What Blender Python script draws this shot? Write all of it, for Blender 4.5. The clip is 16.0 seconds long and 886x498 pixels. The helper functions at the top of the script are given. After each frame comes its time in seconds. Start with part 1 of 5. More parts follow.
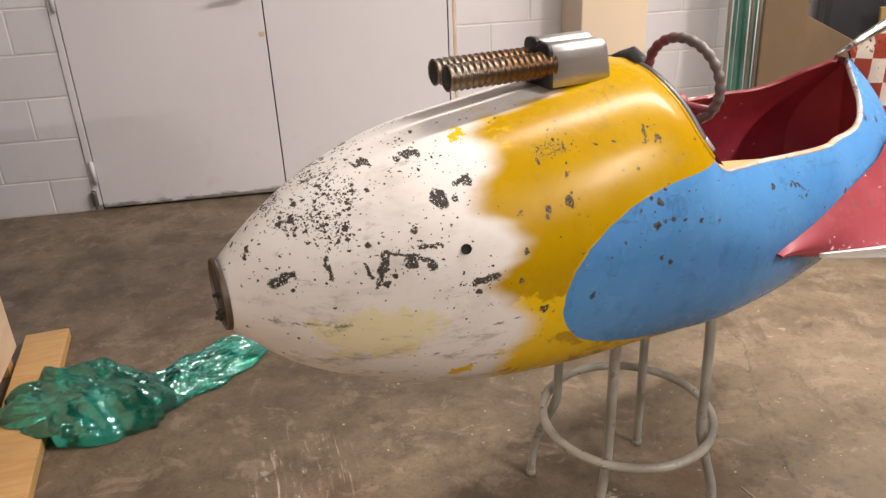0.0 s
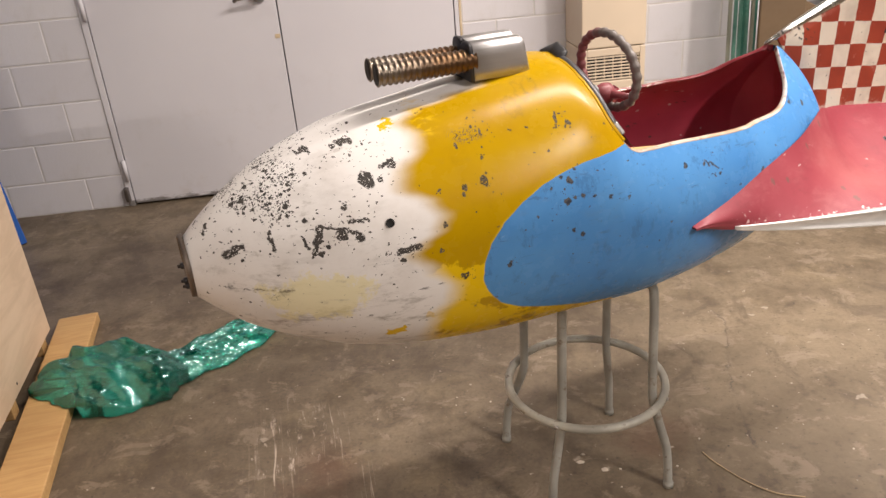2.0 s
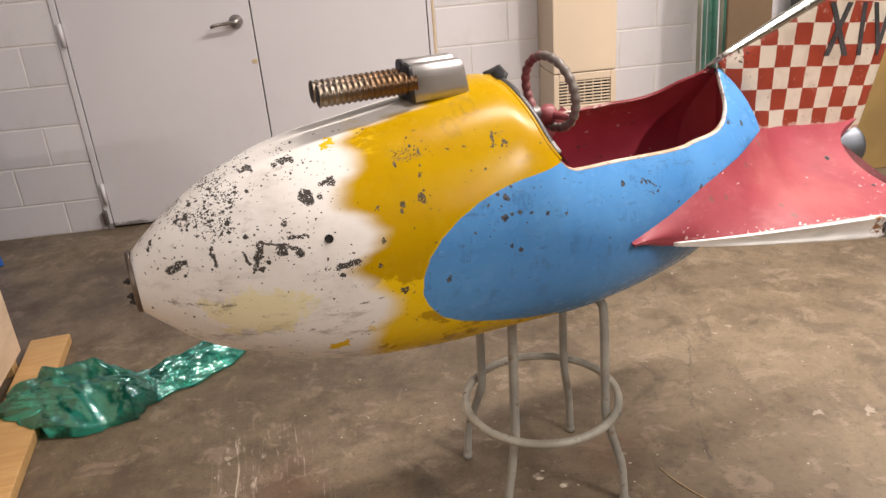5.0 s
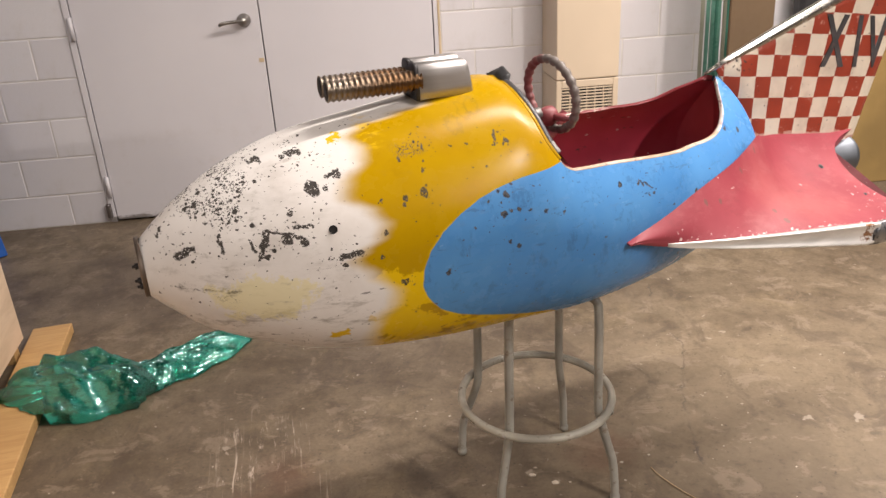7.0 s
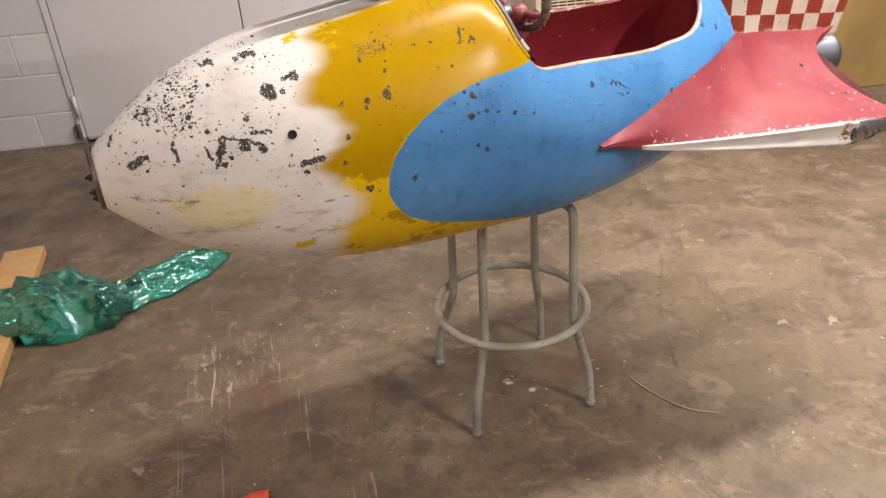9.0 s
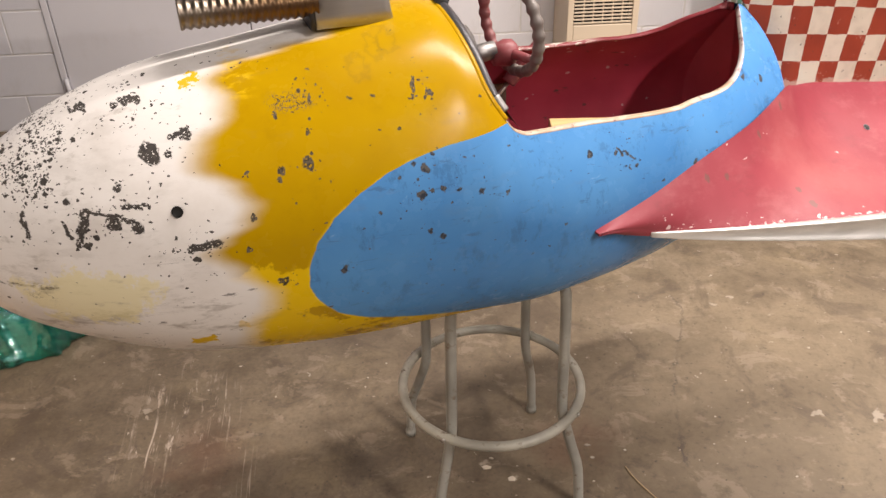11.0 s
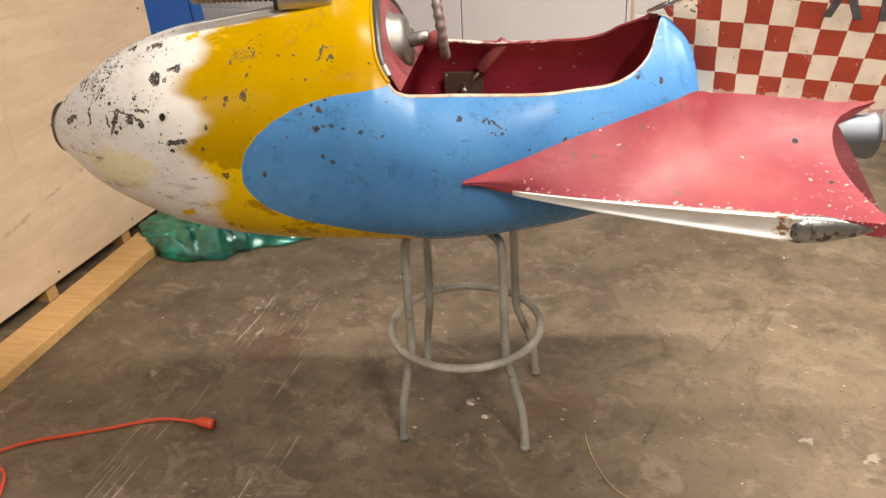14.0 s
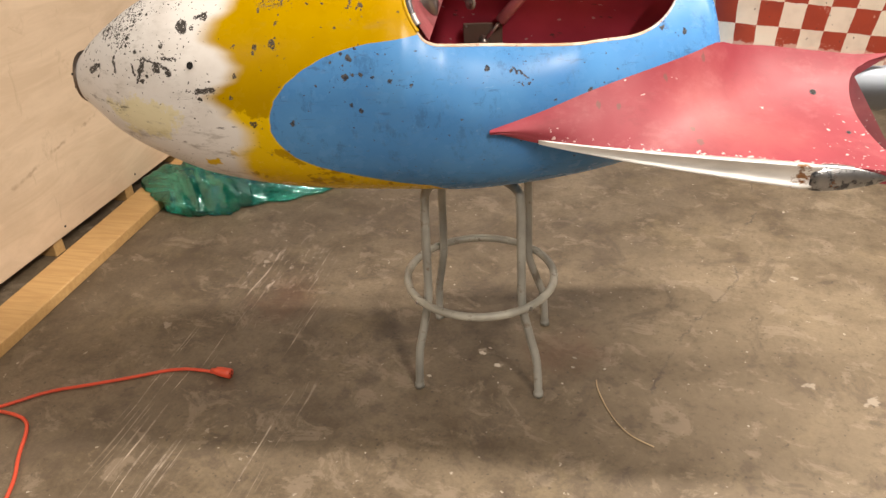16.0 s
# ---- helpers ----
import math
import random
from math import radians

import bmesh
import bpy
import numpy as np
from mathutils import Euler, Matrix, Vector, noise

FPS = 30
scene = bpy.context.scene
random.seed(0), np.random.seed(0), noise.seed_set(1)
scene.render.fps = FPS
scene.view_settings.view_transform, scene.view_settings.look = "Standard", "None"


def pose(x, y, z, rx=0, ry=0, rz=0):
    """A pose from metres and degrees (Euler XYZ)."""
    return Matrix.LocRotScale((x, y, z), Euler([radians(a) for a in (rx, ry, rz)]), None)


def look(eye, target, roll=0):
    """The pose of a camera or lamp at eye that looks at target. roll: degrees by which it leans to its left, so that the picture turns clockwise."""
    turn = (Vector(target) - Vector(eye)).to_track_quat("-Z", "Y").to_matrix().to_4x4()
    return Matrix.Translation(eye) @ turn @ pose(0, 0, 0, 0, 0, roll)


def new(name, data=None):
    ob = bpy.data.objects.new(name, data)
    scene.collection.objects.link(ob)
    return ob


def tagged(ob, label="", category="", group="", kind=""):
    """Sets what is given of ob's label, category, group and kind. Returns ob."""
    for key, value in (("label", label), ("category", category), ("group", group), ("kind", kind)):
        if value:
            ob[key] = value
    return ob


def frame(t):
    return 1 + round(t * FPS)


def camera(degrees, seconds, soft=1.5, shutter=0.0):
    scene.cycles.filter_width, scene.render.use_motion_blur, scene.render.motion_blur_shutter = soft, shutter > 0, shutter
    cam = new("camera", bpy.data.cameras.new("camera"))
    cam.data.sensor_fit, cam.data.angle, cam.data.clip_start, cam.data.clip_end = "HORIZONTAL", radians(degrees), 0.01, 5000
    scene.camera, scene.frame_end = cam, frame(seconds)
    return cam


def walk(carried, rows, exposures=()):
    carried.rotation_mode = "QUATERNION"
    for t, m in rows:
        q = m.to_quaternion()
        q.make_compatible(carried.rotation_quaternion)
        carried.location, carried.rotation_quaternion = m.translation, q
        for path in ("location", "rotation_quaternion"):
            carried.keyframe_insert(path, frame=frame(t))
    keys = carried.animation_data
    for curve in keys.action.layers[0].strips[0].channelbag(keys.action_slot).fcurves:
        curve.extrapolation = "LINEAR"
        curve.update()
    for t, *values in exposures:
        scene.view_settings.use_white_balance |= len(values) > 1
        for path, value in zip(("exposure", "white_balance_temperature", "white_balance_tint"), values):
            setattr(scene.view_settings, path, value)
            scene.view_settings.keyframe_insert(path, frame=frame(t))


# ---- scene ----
cam = camera(60.0, 16.0)
PATH = [
    (0, (0.029, -0.018, 1.393), (0.008, 1.79, 0.539), -2.4),
    (0.5, (0.015, -0.026, 1.395), (-0.023, 1.778, 0.532), -2.9),
    (1, (0.046, -0.051, 1.396), (-0.021, 1.75, 0.529), -3.5),
    (1.5, (0.146, -0.112, 1.416), (0.042, 1.688, 0.55), -4.2),
    (2, (0.22, -0.174, 1.42), (0.075, 1.626, 0.562), -4.8),
    (2.5, (0.266, -0.207, 1.417), (0.094, 1.598, 0.572), -5.2),
    (3, (0.274, -0.209, 1.417), (0.092, 1.599, 0.582), -5.6),
    (3.5, (0.287, -0.211, 1.415), (0.115, 1.601, 0.587), -5.7),
    (4, (0.304, -0.217, 1.421), (0.148, 1.599, 0.599), -5.6),
    (4.5, (0.312, -0.208, 1.418), (0.175, 1.614, 0.605), -5.1),
    (6.8, (0.314, -0.247, 1.408), (0.192, 1.594, 0.636), -3.4),
    (7, (0.313, -0.253, 1.411), (0.19, 1.581, 0.622), -3.2),
    (7.5, (0.313, -0.256, 1.404), (0.19, 1.567, 0.59), -3.5),
    (8, (0.319, -0.249, 1.377), (0.2, 1.545, 0.501), -4.3),
    (8.2, (0.323, -0.246, 1.371), (0.211, 1.535, 0.468), -4.5),
    (10.3, (0.391, -0.041, 1.37), (0.321, 1.684, 0.361), -2.7),
    (10.5, (0.4, 0.02, 1.373), (0.318, 1.745, 0.363), -2.2),
    (11, (0.464, 0.138, 1.372), (0.276, 1.851, 0.355), -1.7),
    (11.5, (0.576, 0.215, 1.368), (0.132, 1.897, 0.381), -2.6),
    (12, (0.675, 0.229, 1.364), (0.076, 1.886, 0.418), -3.7),
    (12.5, (0.781, 0.158, 1.374), (0.093, 1.803, 0.467), -3.6),
    (13, (0.919, 0.079, 1.386), (0.132, 1.691, 0.502), -3.9),
    (13.5, (1.123, 0.027, 1.39), (0.246, 1.593, 0.507), -4.0),
    (14, (1.24, -0.018, 1.373), (0.32, 1.494, 0.441), -3.6),
    (14.5, (1.261, -0.033, 1.354), (0.332, 1.441, 0.373), -3.6),
    (15, (1.232, -0.071, 1.362), (0.318, 1.396, 0.356), -3.6),
    (15.5, (1.197, -0.094, 1.371), (0.312, 1.385, 0.357), -3.2),
    (16, (1.185, -0.093, 1.369), (0.324, 1.395, 0.348), -3.0),
]
walk(cam, [(t, look(eye, target, roll)) for t, eye, target, roll in PATH], [(0.0, 0.0, 6500, 10), (11.0, 0.0, 6500, 10), (13.5, 0.0, 6800, 6), (16.0, 0.04, 6800, 6)])


# ---- world and lamps ----
world = bpy.data.worlds.new("world")
scene.world = world
world.use_nodes = True
world.node_tree.nodes["Background"].inputs[0].default_value = (1.0, 0.93, 0.85, 1)
world.node_tree.nodes["Background"].inputs[1].default_value = 0.02
scene.view_settings.exposure = 0.0

CEIL = 3.45
# third and last two are unseen fill lamps; shadows and glints place the others
LAMPS = [(1.30, 1.606, 24, 76.0), (2.40, 2.094, 24, 116.0), (3.50, 2.584, 24, 40.0), (2.95, -0.65, -66, 158.0), (3.55, -2.0, -66, 44.0), (4.15, -3.4, -66, 34.0), (-1.9, -3.7, 24, 142.0), (-1.5, 2.2, 24, 13.0)]
for lx, ly, lturn, watts in LAMPS:
    ld = bpy.data.lights.new("tube_and_fill_light", "AREA")
    ld.shape, ld.size, ld.size_y, ld.energy, ld.color = "RECTANGLE", 1.2, 0.14, watts, (1.0, 0.895, 0.825)
    lo = new("tube_and_fill_light", ld)
    lo.matrix_world = pose(lx, ly, CEIL - 0.11, 0, 0, lturn)


# ---- shader helpers ----
class Net:
    def __init__(self, name):
        self.m = bpy.data.materials.new(name)
        self.m.use_nodes = True
        self.t = self.m.node_tree
        self.b = self.t.nodes["Principled BSDF"]
        self.obj = self.t.nodes.new("ShaderNodeTexCoord").outputs["Object"]

    def put(self, sock, val):
        if isinstance(val, (int, float)):
            sock.default_value = val
        elif isinstance(val, (tuple, list)):
            sock.default_value = (*val, 1.0)[:len(sock.default_value)]
        else:
            self.t.links.new(val, sock)

    def math(self, op, a, b=0.0, c=0.0, clamp=False):
        n = self.t.nodes.new("ShaderNodeMath")
        n.operation, n.use_clamp = op, clamp
        for k, val in enumerate((a, b, c)):
            self.put(n.inputs[k], val)
        return n.outputs[0]

    def step(self, a, lo, hi):
        n = self.t.nodes.new("ShaderNodeMapRange")
        n.interpolation_type = "SMOOTHSTEP"
        for k, val in enumerate((a, lo, hi, 0.0, 1.0)):
            self.put(n.inputs[k], val)
        return n.outputs[0]

    def mix(self, f, a, b):
        n = self.t.nodes.new("ShaderNodeMix")
        n.data_type = "RGBA"
        self.put(n.inputs[0], f)
        self.put(n.inputs[6], a)
        self.put(n.inputs[7], b)
        return n.outputs[2]

    def scaled(self, vec, s, move=(0, 0, 0), turn=0.0):
        n = self.t.nodes.new("ShaderNodeMapping")
        self.t.links.new(vec, n.inputs[0])
        n.inputs[1].default_value = move
        n.inputs[2].default_value = (0, 0, radians(turn))
        n.inputs[3].default_value = s
        return n.outputs[0]

    def noise(self, scale, detail=4.0, rough=0.55, vec=None, dist=0.0):
        n = self.t.nodes.new("ShaderNodeTexNoise")
        self.t.links.new(vec if vec is not None else self.obj, n.inputs["Vector"])
        n.inputs["Scale"].default_value, n.inputs["Detail"].default_value = scale, detail
        n.inputs["Roughness"].default_value, n.inputs["Distortion"].default_value = rough, dist
        return n.outputs[0]

    def voronoi(self, scale, vec=None, feature="F1"):
        n = self.t.nodes.new("ShaderNodeTexVoronoi")
        n.feature = feature
        self.t.links.new(vec if vec is not None else self.obj, n.inputs["Vector"])
        n.inputs["Scale"].default_value = scale
        return n.outputs["Distance"]

    def xyz(self, vec=None):
        n = self.t.nodes.new("ShaderNodeSeparateXYZ")
        self.t.links.new(vec if vec is not None else self.obj, n.inputs[0])
        return n.outputs

    def join(self, a, b, c):
        n = self.t.nodes.new("ShaderNodeCombineXYZ")
        for k, val in enumerate((a, b, c)):
            self.put(n.inputs[k], val)
        return n.outputs[0]

    def away(self, vec, p):
        n = self.t.nodes.new("ShaderNodeVectorMath")
        n.operation = "DISTANCE"
        self.t.links.new(vec, n.inputs[0])
        n.inputs[1].default_value = p
        return n.outputs["Value"]

    def stroke(self, vec, p, q):
        """How far vec lies from the line from p to q, both (u, w)."""
        a, b = Vector((p[0], 0, p[1])), Vector((q[0], 0, q[1]))
        d = b - a
        rel = self.vmath("SUBTRACT", vec, a)
        h = self.math("DIVIDE", self.vmath("DOT_PRODUCT", rel, d), max(d.length_squared, 1e-9), clamp=True)
        n = self.t.nodes.new("ShaderNodeVectorMath")
        n.operation = "SCALE"
        n.inputs[0].default_value = d
        self.put(n.inputs["Scale"], h)
        return self.vmath("DISTANCE", rel, n.outputs[0])

    def vmath(self, op, a, b):
        n = self.t.nodes.new("ShaderNodeVectorMath")
        n.operation = op
        for k, val in enumerate((a, b)):
            if isinstance(val, (tuple, Vector)):
                n.inputs[k].default_value = val
            else:
                self.t.links.new(val, n.inputs[k])
        return n.outputs["Value" if op in ("DOT_PRODUCT", "DISTANCE") else "Vector"]

    def warped(self, vec, scale, amount, detail=4.0):
        n = self.t.nodes.new("ShaderNodeTexNoise")
        self.t.links.new(vec, n.inputs["Vector"])
        n.inputs["Scale"].default_value, n.inputs["Detail"].default_value = scale, detail
        off = self.vmath("MULTIPLY", self.vmath("SUBTRACT", n.outputs["Color"], (0.5, 0.5, 0.5)), (amount, amount, amount))
        return self.vmath("ADD", vec, off)

    def specks(self, vec, scale, size, density):
        """Separate flecks, one to a cell, in as large a share of the cells as density says."""
        n = self.t.nodes.new("ShaderNodeTexVoronoi")
        self.t.links.new(vec, n.inputs["Vector"])
        n.inputs["Scale"].default_value = scale
        r, g, b = self.xyz(n.outputs["Color"])
        there = self.math("LESS_THAN", r, density)
        return self.math("MULTIPLY", there, self.step(n.outputs["Distance"], self.math("MULTIPLY_ADD", g, size, size * 0.5), self.math("MULTIPLY_ADD", g, size * 0.8, size * 0.4)))

    def curve(self, x, stops, lo, hi, smooth="EASE"):
        """A function of x by its stops (x, y); lo and hi bound y."""
        x0, x1 = stops[0][0], stops[-1][0]
        f = self.math("DIVIDE", self.math("SUBTRACT", x, x0), x1 - x0, clamp=True)
        n = self.t.nodes.new("ShaderNodeValToRGB")
        n.color_ramp.interpolation = smooth
        e = n.color_ramp.elements
        while len(e) < len(stops):
            e.new(0.5)
        for k, (a, b) in enumerate(stops):
            e[k].position = (a - x0) / (x1 - x0)
            g = (b - lo) / (hi - lo)
            e[k].color = (g, g, g, 1)
        self.t.links.new(f, n.inputs[0])
        return self.math("MULTIPLY_ADD", n.outputs[0], hi - lo, lo)

    def bump(self, h, strength=0.2, dist=0.002):
        n = self.t.nodes.new("ShaderNodeBump")
        n.inputs["Strength"].default_value, n.inputs["Distance"].default_value = strength, dist
        self.t.links.new(h, n.inputs["Height"])
        self.t.links.new(n.outputs[0], self.b.inputs["Normal"])

    def done(self, color, rough=0.5, metal=0.0, coat=0.0):
        self.put(self.b.inputs["Base Color"], color)
        self.put(self.b.inputs["Roughness"], rough)
        self.put(self.b.inputs["Metallic"], metal)
        self.put(self.b.inputs["Coat Weight"], coat)
        self.b.inputs["Coat Roughness"].default_value = 0.15
        return self.m


def plain(name, color, rough=0.5, metal=0.0, vary=0.25, scale=18.0, bump=0.15, dirt=None):
    n = Net(name)
    big = n.noise(scale * 0.25, 3)
    fine = n.noise(scale * 4, 5)
    dark = tuple(c * (1 - vary) for c in color)
    light = tuple(min(1, c * (1 + vary * 0.6)) for c in color)
    col = n.mix(n.step(big, 0.3, 0.7), dark, light)
    if dirt:
        col = n.mix(n.step(n.noise(scale, 6, 0.7), 0.56, 0.72), col, dirt)
    n.bump(fine, bump, 0.001)
    return n.done(col, n.math("MULTIPLY_ADD", fine, 0.25, rough - 0.12), metal)


# ---- mesh helpers ----
def mesh_of(name, verts, faces, smooth=True):
    me = bpy.data.meshes.new(name)
    me.from_pydata([tuple(p) for p in verts], [], faces)
    me.validate()
    if smooth:
        me.shade_smooth()
    return me


def part(name, geo, material, parent=None, label="", shift=None):
    """Links a bmesh or a mesh as ONE object under a thing or part."""
    if isinstance(geo, bmesh.types.BMesh):
        me = bpy.data.meshes.new(name)
        geo.to_mesh(me)
        geo.free()
    else:
        me = geo
    nb = bmesh.new()
    nb.from_mesh(me)
    bmesh.ops.recalc_face_normals(nb, faces=nb.faces[:])
    nb.to_mesh(me)
    nb.free()
    if material:
        me.materials.clear()
        me.materials.append(material)
    ob = new(name, me)
    if parent:
        ob.parent = parent
    if shift:
        ob.location = shift
    if label:
        ob["label"] = label
    return ob


def thing(name, at, label, category, group="", kind="", turn=0.0):
    ob = new(name)
    ob.matrix_world = pose(*at, 0, 0, turn)
    ob.empty_display_size = 0.1
    return tagged(ob, label, category, group, kind)


def box_bm(x0, x1, y0, y1, z0, z1, bevel=0.0, seg=2):
    bm = bmesh.new()
    bmesh.ops.create_cube(bm, size=1.0)
    for p in bm.verts:
        p.co = Vector(((x0 + x1) / 2 + p.co.x * (x1 - x0), (y0 + y1) / 2 + p.co.y * (y1 - y0), (z0 + z1) / 2 + p.co.z * (z1 - z0)))
    if bevel:
        bmesh.ops.bevel(bm, geom=bm.edges[:], offset=bevel, segments=seg, affect="EDGES", profile=0.5)
    return bm


def loft(rows, closed=True, caps=False):
    """Verts and faces of a skin over rows of equally many points."""
    verts, faces, n = [p for r in rows for p in r], [], len(rows[0])
    for i in range(len(rows) - 1):
        for j in range(n if closed else n - 1):
            k = (j + 1) % n
            faces.append((i * n + j, i * n + k, (i + 1) * n + k, (i + 1) * n + j))
    if caps:
        faces.append(tuple(reversed(range(n))))
        faces.append(tuple((len(rows) - 1) * n + j for j in range(n)))
    return verts, faces


def tube(path, radius, seg=12, caps=True, closed=False, flat=1.0):
    """A tube along a path; radius is a number or one for each point."""
    pts = [Vector(p) for p in path]
    n = len(pts)
    rad = radius if isinstance(radius, (list, tuple)) else [radius] * n
    rows, side = [], None
    for i, p in enumerate(pts):
        a = pts[(i - 1) % n] if closed else pts[max(i - 1, 0)]
        b = pts[(i + 1) % n] if closed else pts[min(i + 1, n - 1)]
        d = (b - a).normalized()
        if side is None:
            side = d.orthogonal().normalized() if abs(d.z) > 0.9 else d.cross(Vector((0, 0, 1))).normalized()
        side = (side - d * side.dot(d)).normalized()
        up = d.cross(side)
        rows.append([p + rad[i] * (math.cos(q) * side * flat + math.sin(q) * up) for q in (2 * math.pi * k / seg for k in range(seg))])
    if closed:
        rows.append(rows[0])
        verts, faces = loft(rows[:-1])
        m = len(rows) - 1
        for j in range(seg):
            k = (j + 1) % seg
            faces.append(((m - 1) * seg + j, (m - 1) * seg + k, k, j))
        return verts, faces
    return loft(rows, True, caps)


def smooth_path(pts, times=3):
    """Rounds the corners of a path."""
    pts = [Vector(p) for p in pts]
    for _ in range(times):
        out = [pts[0]]
        for a, b in zip(pts, pts[1:]):
            out += [a.lerp(b, 0.25), a.lerp(b, 0.75)]
        pts = out + [pts[-1]]
    return pts


def lathe(profile, base, axis, seg=32):
    """Verts and faces of a turned form: profile (along, radius) round axis from base."""
    d = Vector(axis).normalized()
    s = d.orthogonal().normalized()
    t = d.cross(s)
    rows = [[Vector(base) + d * a + r * (math.cos(q) * s + math.sin(q) * t) for q in (2 * math.pi * k / seg for k in range(seg))] for a, r in profile]
    return loft(rows)


def glide(knots, x):
    """Smooth monotone interpolation through knots (x, y)."""
    k, v = [a for a, _ in knots], [b for _, b in knots]
    h = [k[i + 1] - k[i] for i in range(len(k) - 1)]
    d = [(v[i + 1] - v[i]) / h[i] for i in range(len(h))]
    m = [d[0]] + [0.0] * (len(k) - 2) + [d[-1]]
    for i in range(1, len(k) - 1):
        if d[i - 1] * d[i] > 0:
            a, b = 2 * h[i] + h[i - 1], h[i] + 2 * h[i - 1]
            m[i] = (a + b) / (a / d[i - 1] + b / d[i])
    x = min(max(x, k[0]), k[-1])
    j = next((i for i in range(len(h)) if x <= k[i + 1]), len(h) - 1)
    s = (x - k[j]) / h[j]
    return v[j] * (1 + 2 * s) * (1 - s) ** 2 + m[j] * h[j] * s * (1 - s) ** 2 + v[j + 1] * s * s * (3 - 2 * s) + m[j + 1] * h[j] * s * s * (s - 1)


# ---- materials ----
WHITE, YELLOW, BLUE = (0.73, 0.70, 0.675), (0.43, 0.256, 0.0008), (0.085, 0.25, 0.52)


def hull_paint():
    n = Net("rocket_paint")
    u, v, w = n.xyz()
    soft = n.noise(14, 3)
    wob = n.math("MULTIPLY_ADD", soft, 0.03, -0.015)
    edge = n.curve(w, [(0.60, 0.36), (0.67, 0.375), (0.715, 0.37), (0.75, 0.378), (0.788, 0.406), (0.81, 0.409), (0.852, 0.37), (0.882, 0.339), (0.895, 0.357), (0.915, 0.39),
                       (0.937, 0.401), (0.96, 0.382), (0.985, 0.341), (1.008, 0.347), (1.034, 0.383), (1.052, 0.388), (1.066, 0.37), (1.078, 0.40), (1.09, 0.47), (1.10, 0.53)], 0.3, 0.6)
    yel = n.step(n.math("ADD", n.math("SUBTRACT", u, edge), wob), -0.026, 0.026)
    front = n.curve(w, [(0.60, 0.83), (0.655, 0.76), (0.669, 0.692), (0.688, 0.637), (0.706, 0.585), (0.726, 0.534), (0.749, 0.494), (0.78, 0.469), (0.809, 0.457), (0.84, 0.458),
                        (0.876, 0.473), (0.908, 0.5), (0.934, 0.535), (0.955, 0.576), (0.969, 0.617), (0.978, 0.66), (0.983, 0.72), (0.99, 0.78), (1.0, 0.8)], 0.4, 0.9, "LINEAR")
    blue = n.step(n.math("ADD", n.math("SUBTRACT", u, front), n.math("MULTIPLY_ADD", n.noise(60, 3), 0.006, -0.003)), -0.0012, 0.0012)
    # white coat, greyed by handling, with a faded yellow patch
    grime = n.step(n.noise(9, 6, 0.65), 0.45, 0.75)
    white = n.mix(n.math("MULTIPLY", grime, 0.35), WHITE, (0.50, 0.45, 0.40))
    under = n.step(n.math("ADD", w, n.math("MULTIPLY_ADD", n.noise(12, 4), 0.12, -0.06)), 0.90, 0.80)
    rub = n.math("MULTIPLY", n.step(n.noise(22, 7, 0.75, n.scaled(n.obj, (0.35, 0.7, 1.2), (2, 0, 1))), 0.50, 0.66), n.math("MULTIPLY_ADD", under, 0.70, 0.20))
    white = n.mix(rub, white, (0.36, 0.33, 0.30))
    flat = n.join(u, 0.0, w)
    warp = n.t.nodes.new("ShaderNodeTexNoise")
    n.t.links.new(n.obj, warp.inputs["Vector"])
    warp.inputs["Scale"].default_value, warp.inputs["Detail"].default_value = 95, 6
    wv = n.t.nodes.new("ShaderNodeVectorMath")
    wv.operation = "MULTIPLY_ADD"
    n.t.links.new(warp.outputs["Color"], wv.inputs[0])
    wv.inputs[1].default_value, wv.inputs[2].default_value = (0.026, 0.0, 0.026), (-0.013, 0.0, -0.013)
    ad = n.t.nodes.new("ShaderNodeVectorMath")
    n.t.links.new(flat, ad.inputs[0])
    n.t.links.new(wv.outputs[0], ad.inputs[1])
    bent = ad.outputs[0]
    big = n.scaled(flat, (1.0, 1.0, 1.8))
    pale = n.math("MULTIPLY", n.step(n.math("ADD", n.away(big, (0.185, 0, 0.826 * 1.8)), n.math("MULTIPLY", n.noise(30, 6, 0.75), 0.22)), 0.200, 0.178), 0.6)
    white = n.mix(pale, white, (0.72, 0.64, 0.30))
    star = n.math("MAXIMUM", n.step(n.stroke(bent, (0.300, 0.728), (0.318, 0.730)), 0.009, 0.007), n.step(n.stroke(bent, (0.344, 1.064), (0.364, 1.070)), 0.0042, 0.0022))
    star = n.math("MAXIMUM", star, n.math("MULTIPLY", n.step(n.away(bent, (0.365, 0.0, 0.758)), 0.010, 0.006), 0.5))
    # yellow coat in two sprays
    fresh = n.math("MULTIPLY", n.step(n.math("ADD", w, n.math("MULTIPLY", n.noise(22, 5, 0.6), 0.16)), 0.925, 0.915), n.step(n.noise(16, 4, 0.6), 0.40, 0.43))
    yellow = n.mix(n.step(n.noise(7, 4), 0.35, 0.7), YELLOW, (0.38, 0.215, 0.001))
    yellow = n.mix(n.math("MULTIPLY", n.step(n.noise(17, 7, 0.75), 0.52, 0.72), 0.35), yellow, (0.30, 0.165, 0.003))
    for a, b, r in ((0.565, 1.071, 0.012), (0.592, 1.088, 0.010), (0.612, 1.094, 0.011)):
        ring = n.math("ABSOLUTE", n.math("SUBTRACT", n.away(bent, (a, 0.0, b)), r))
        yellow = n.mix(n.math("MULTIPLY", n.step(ring, 0.004, 0.0), 0.28), yellow, (0.20, 0.12, 0.02))
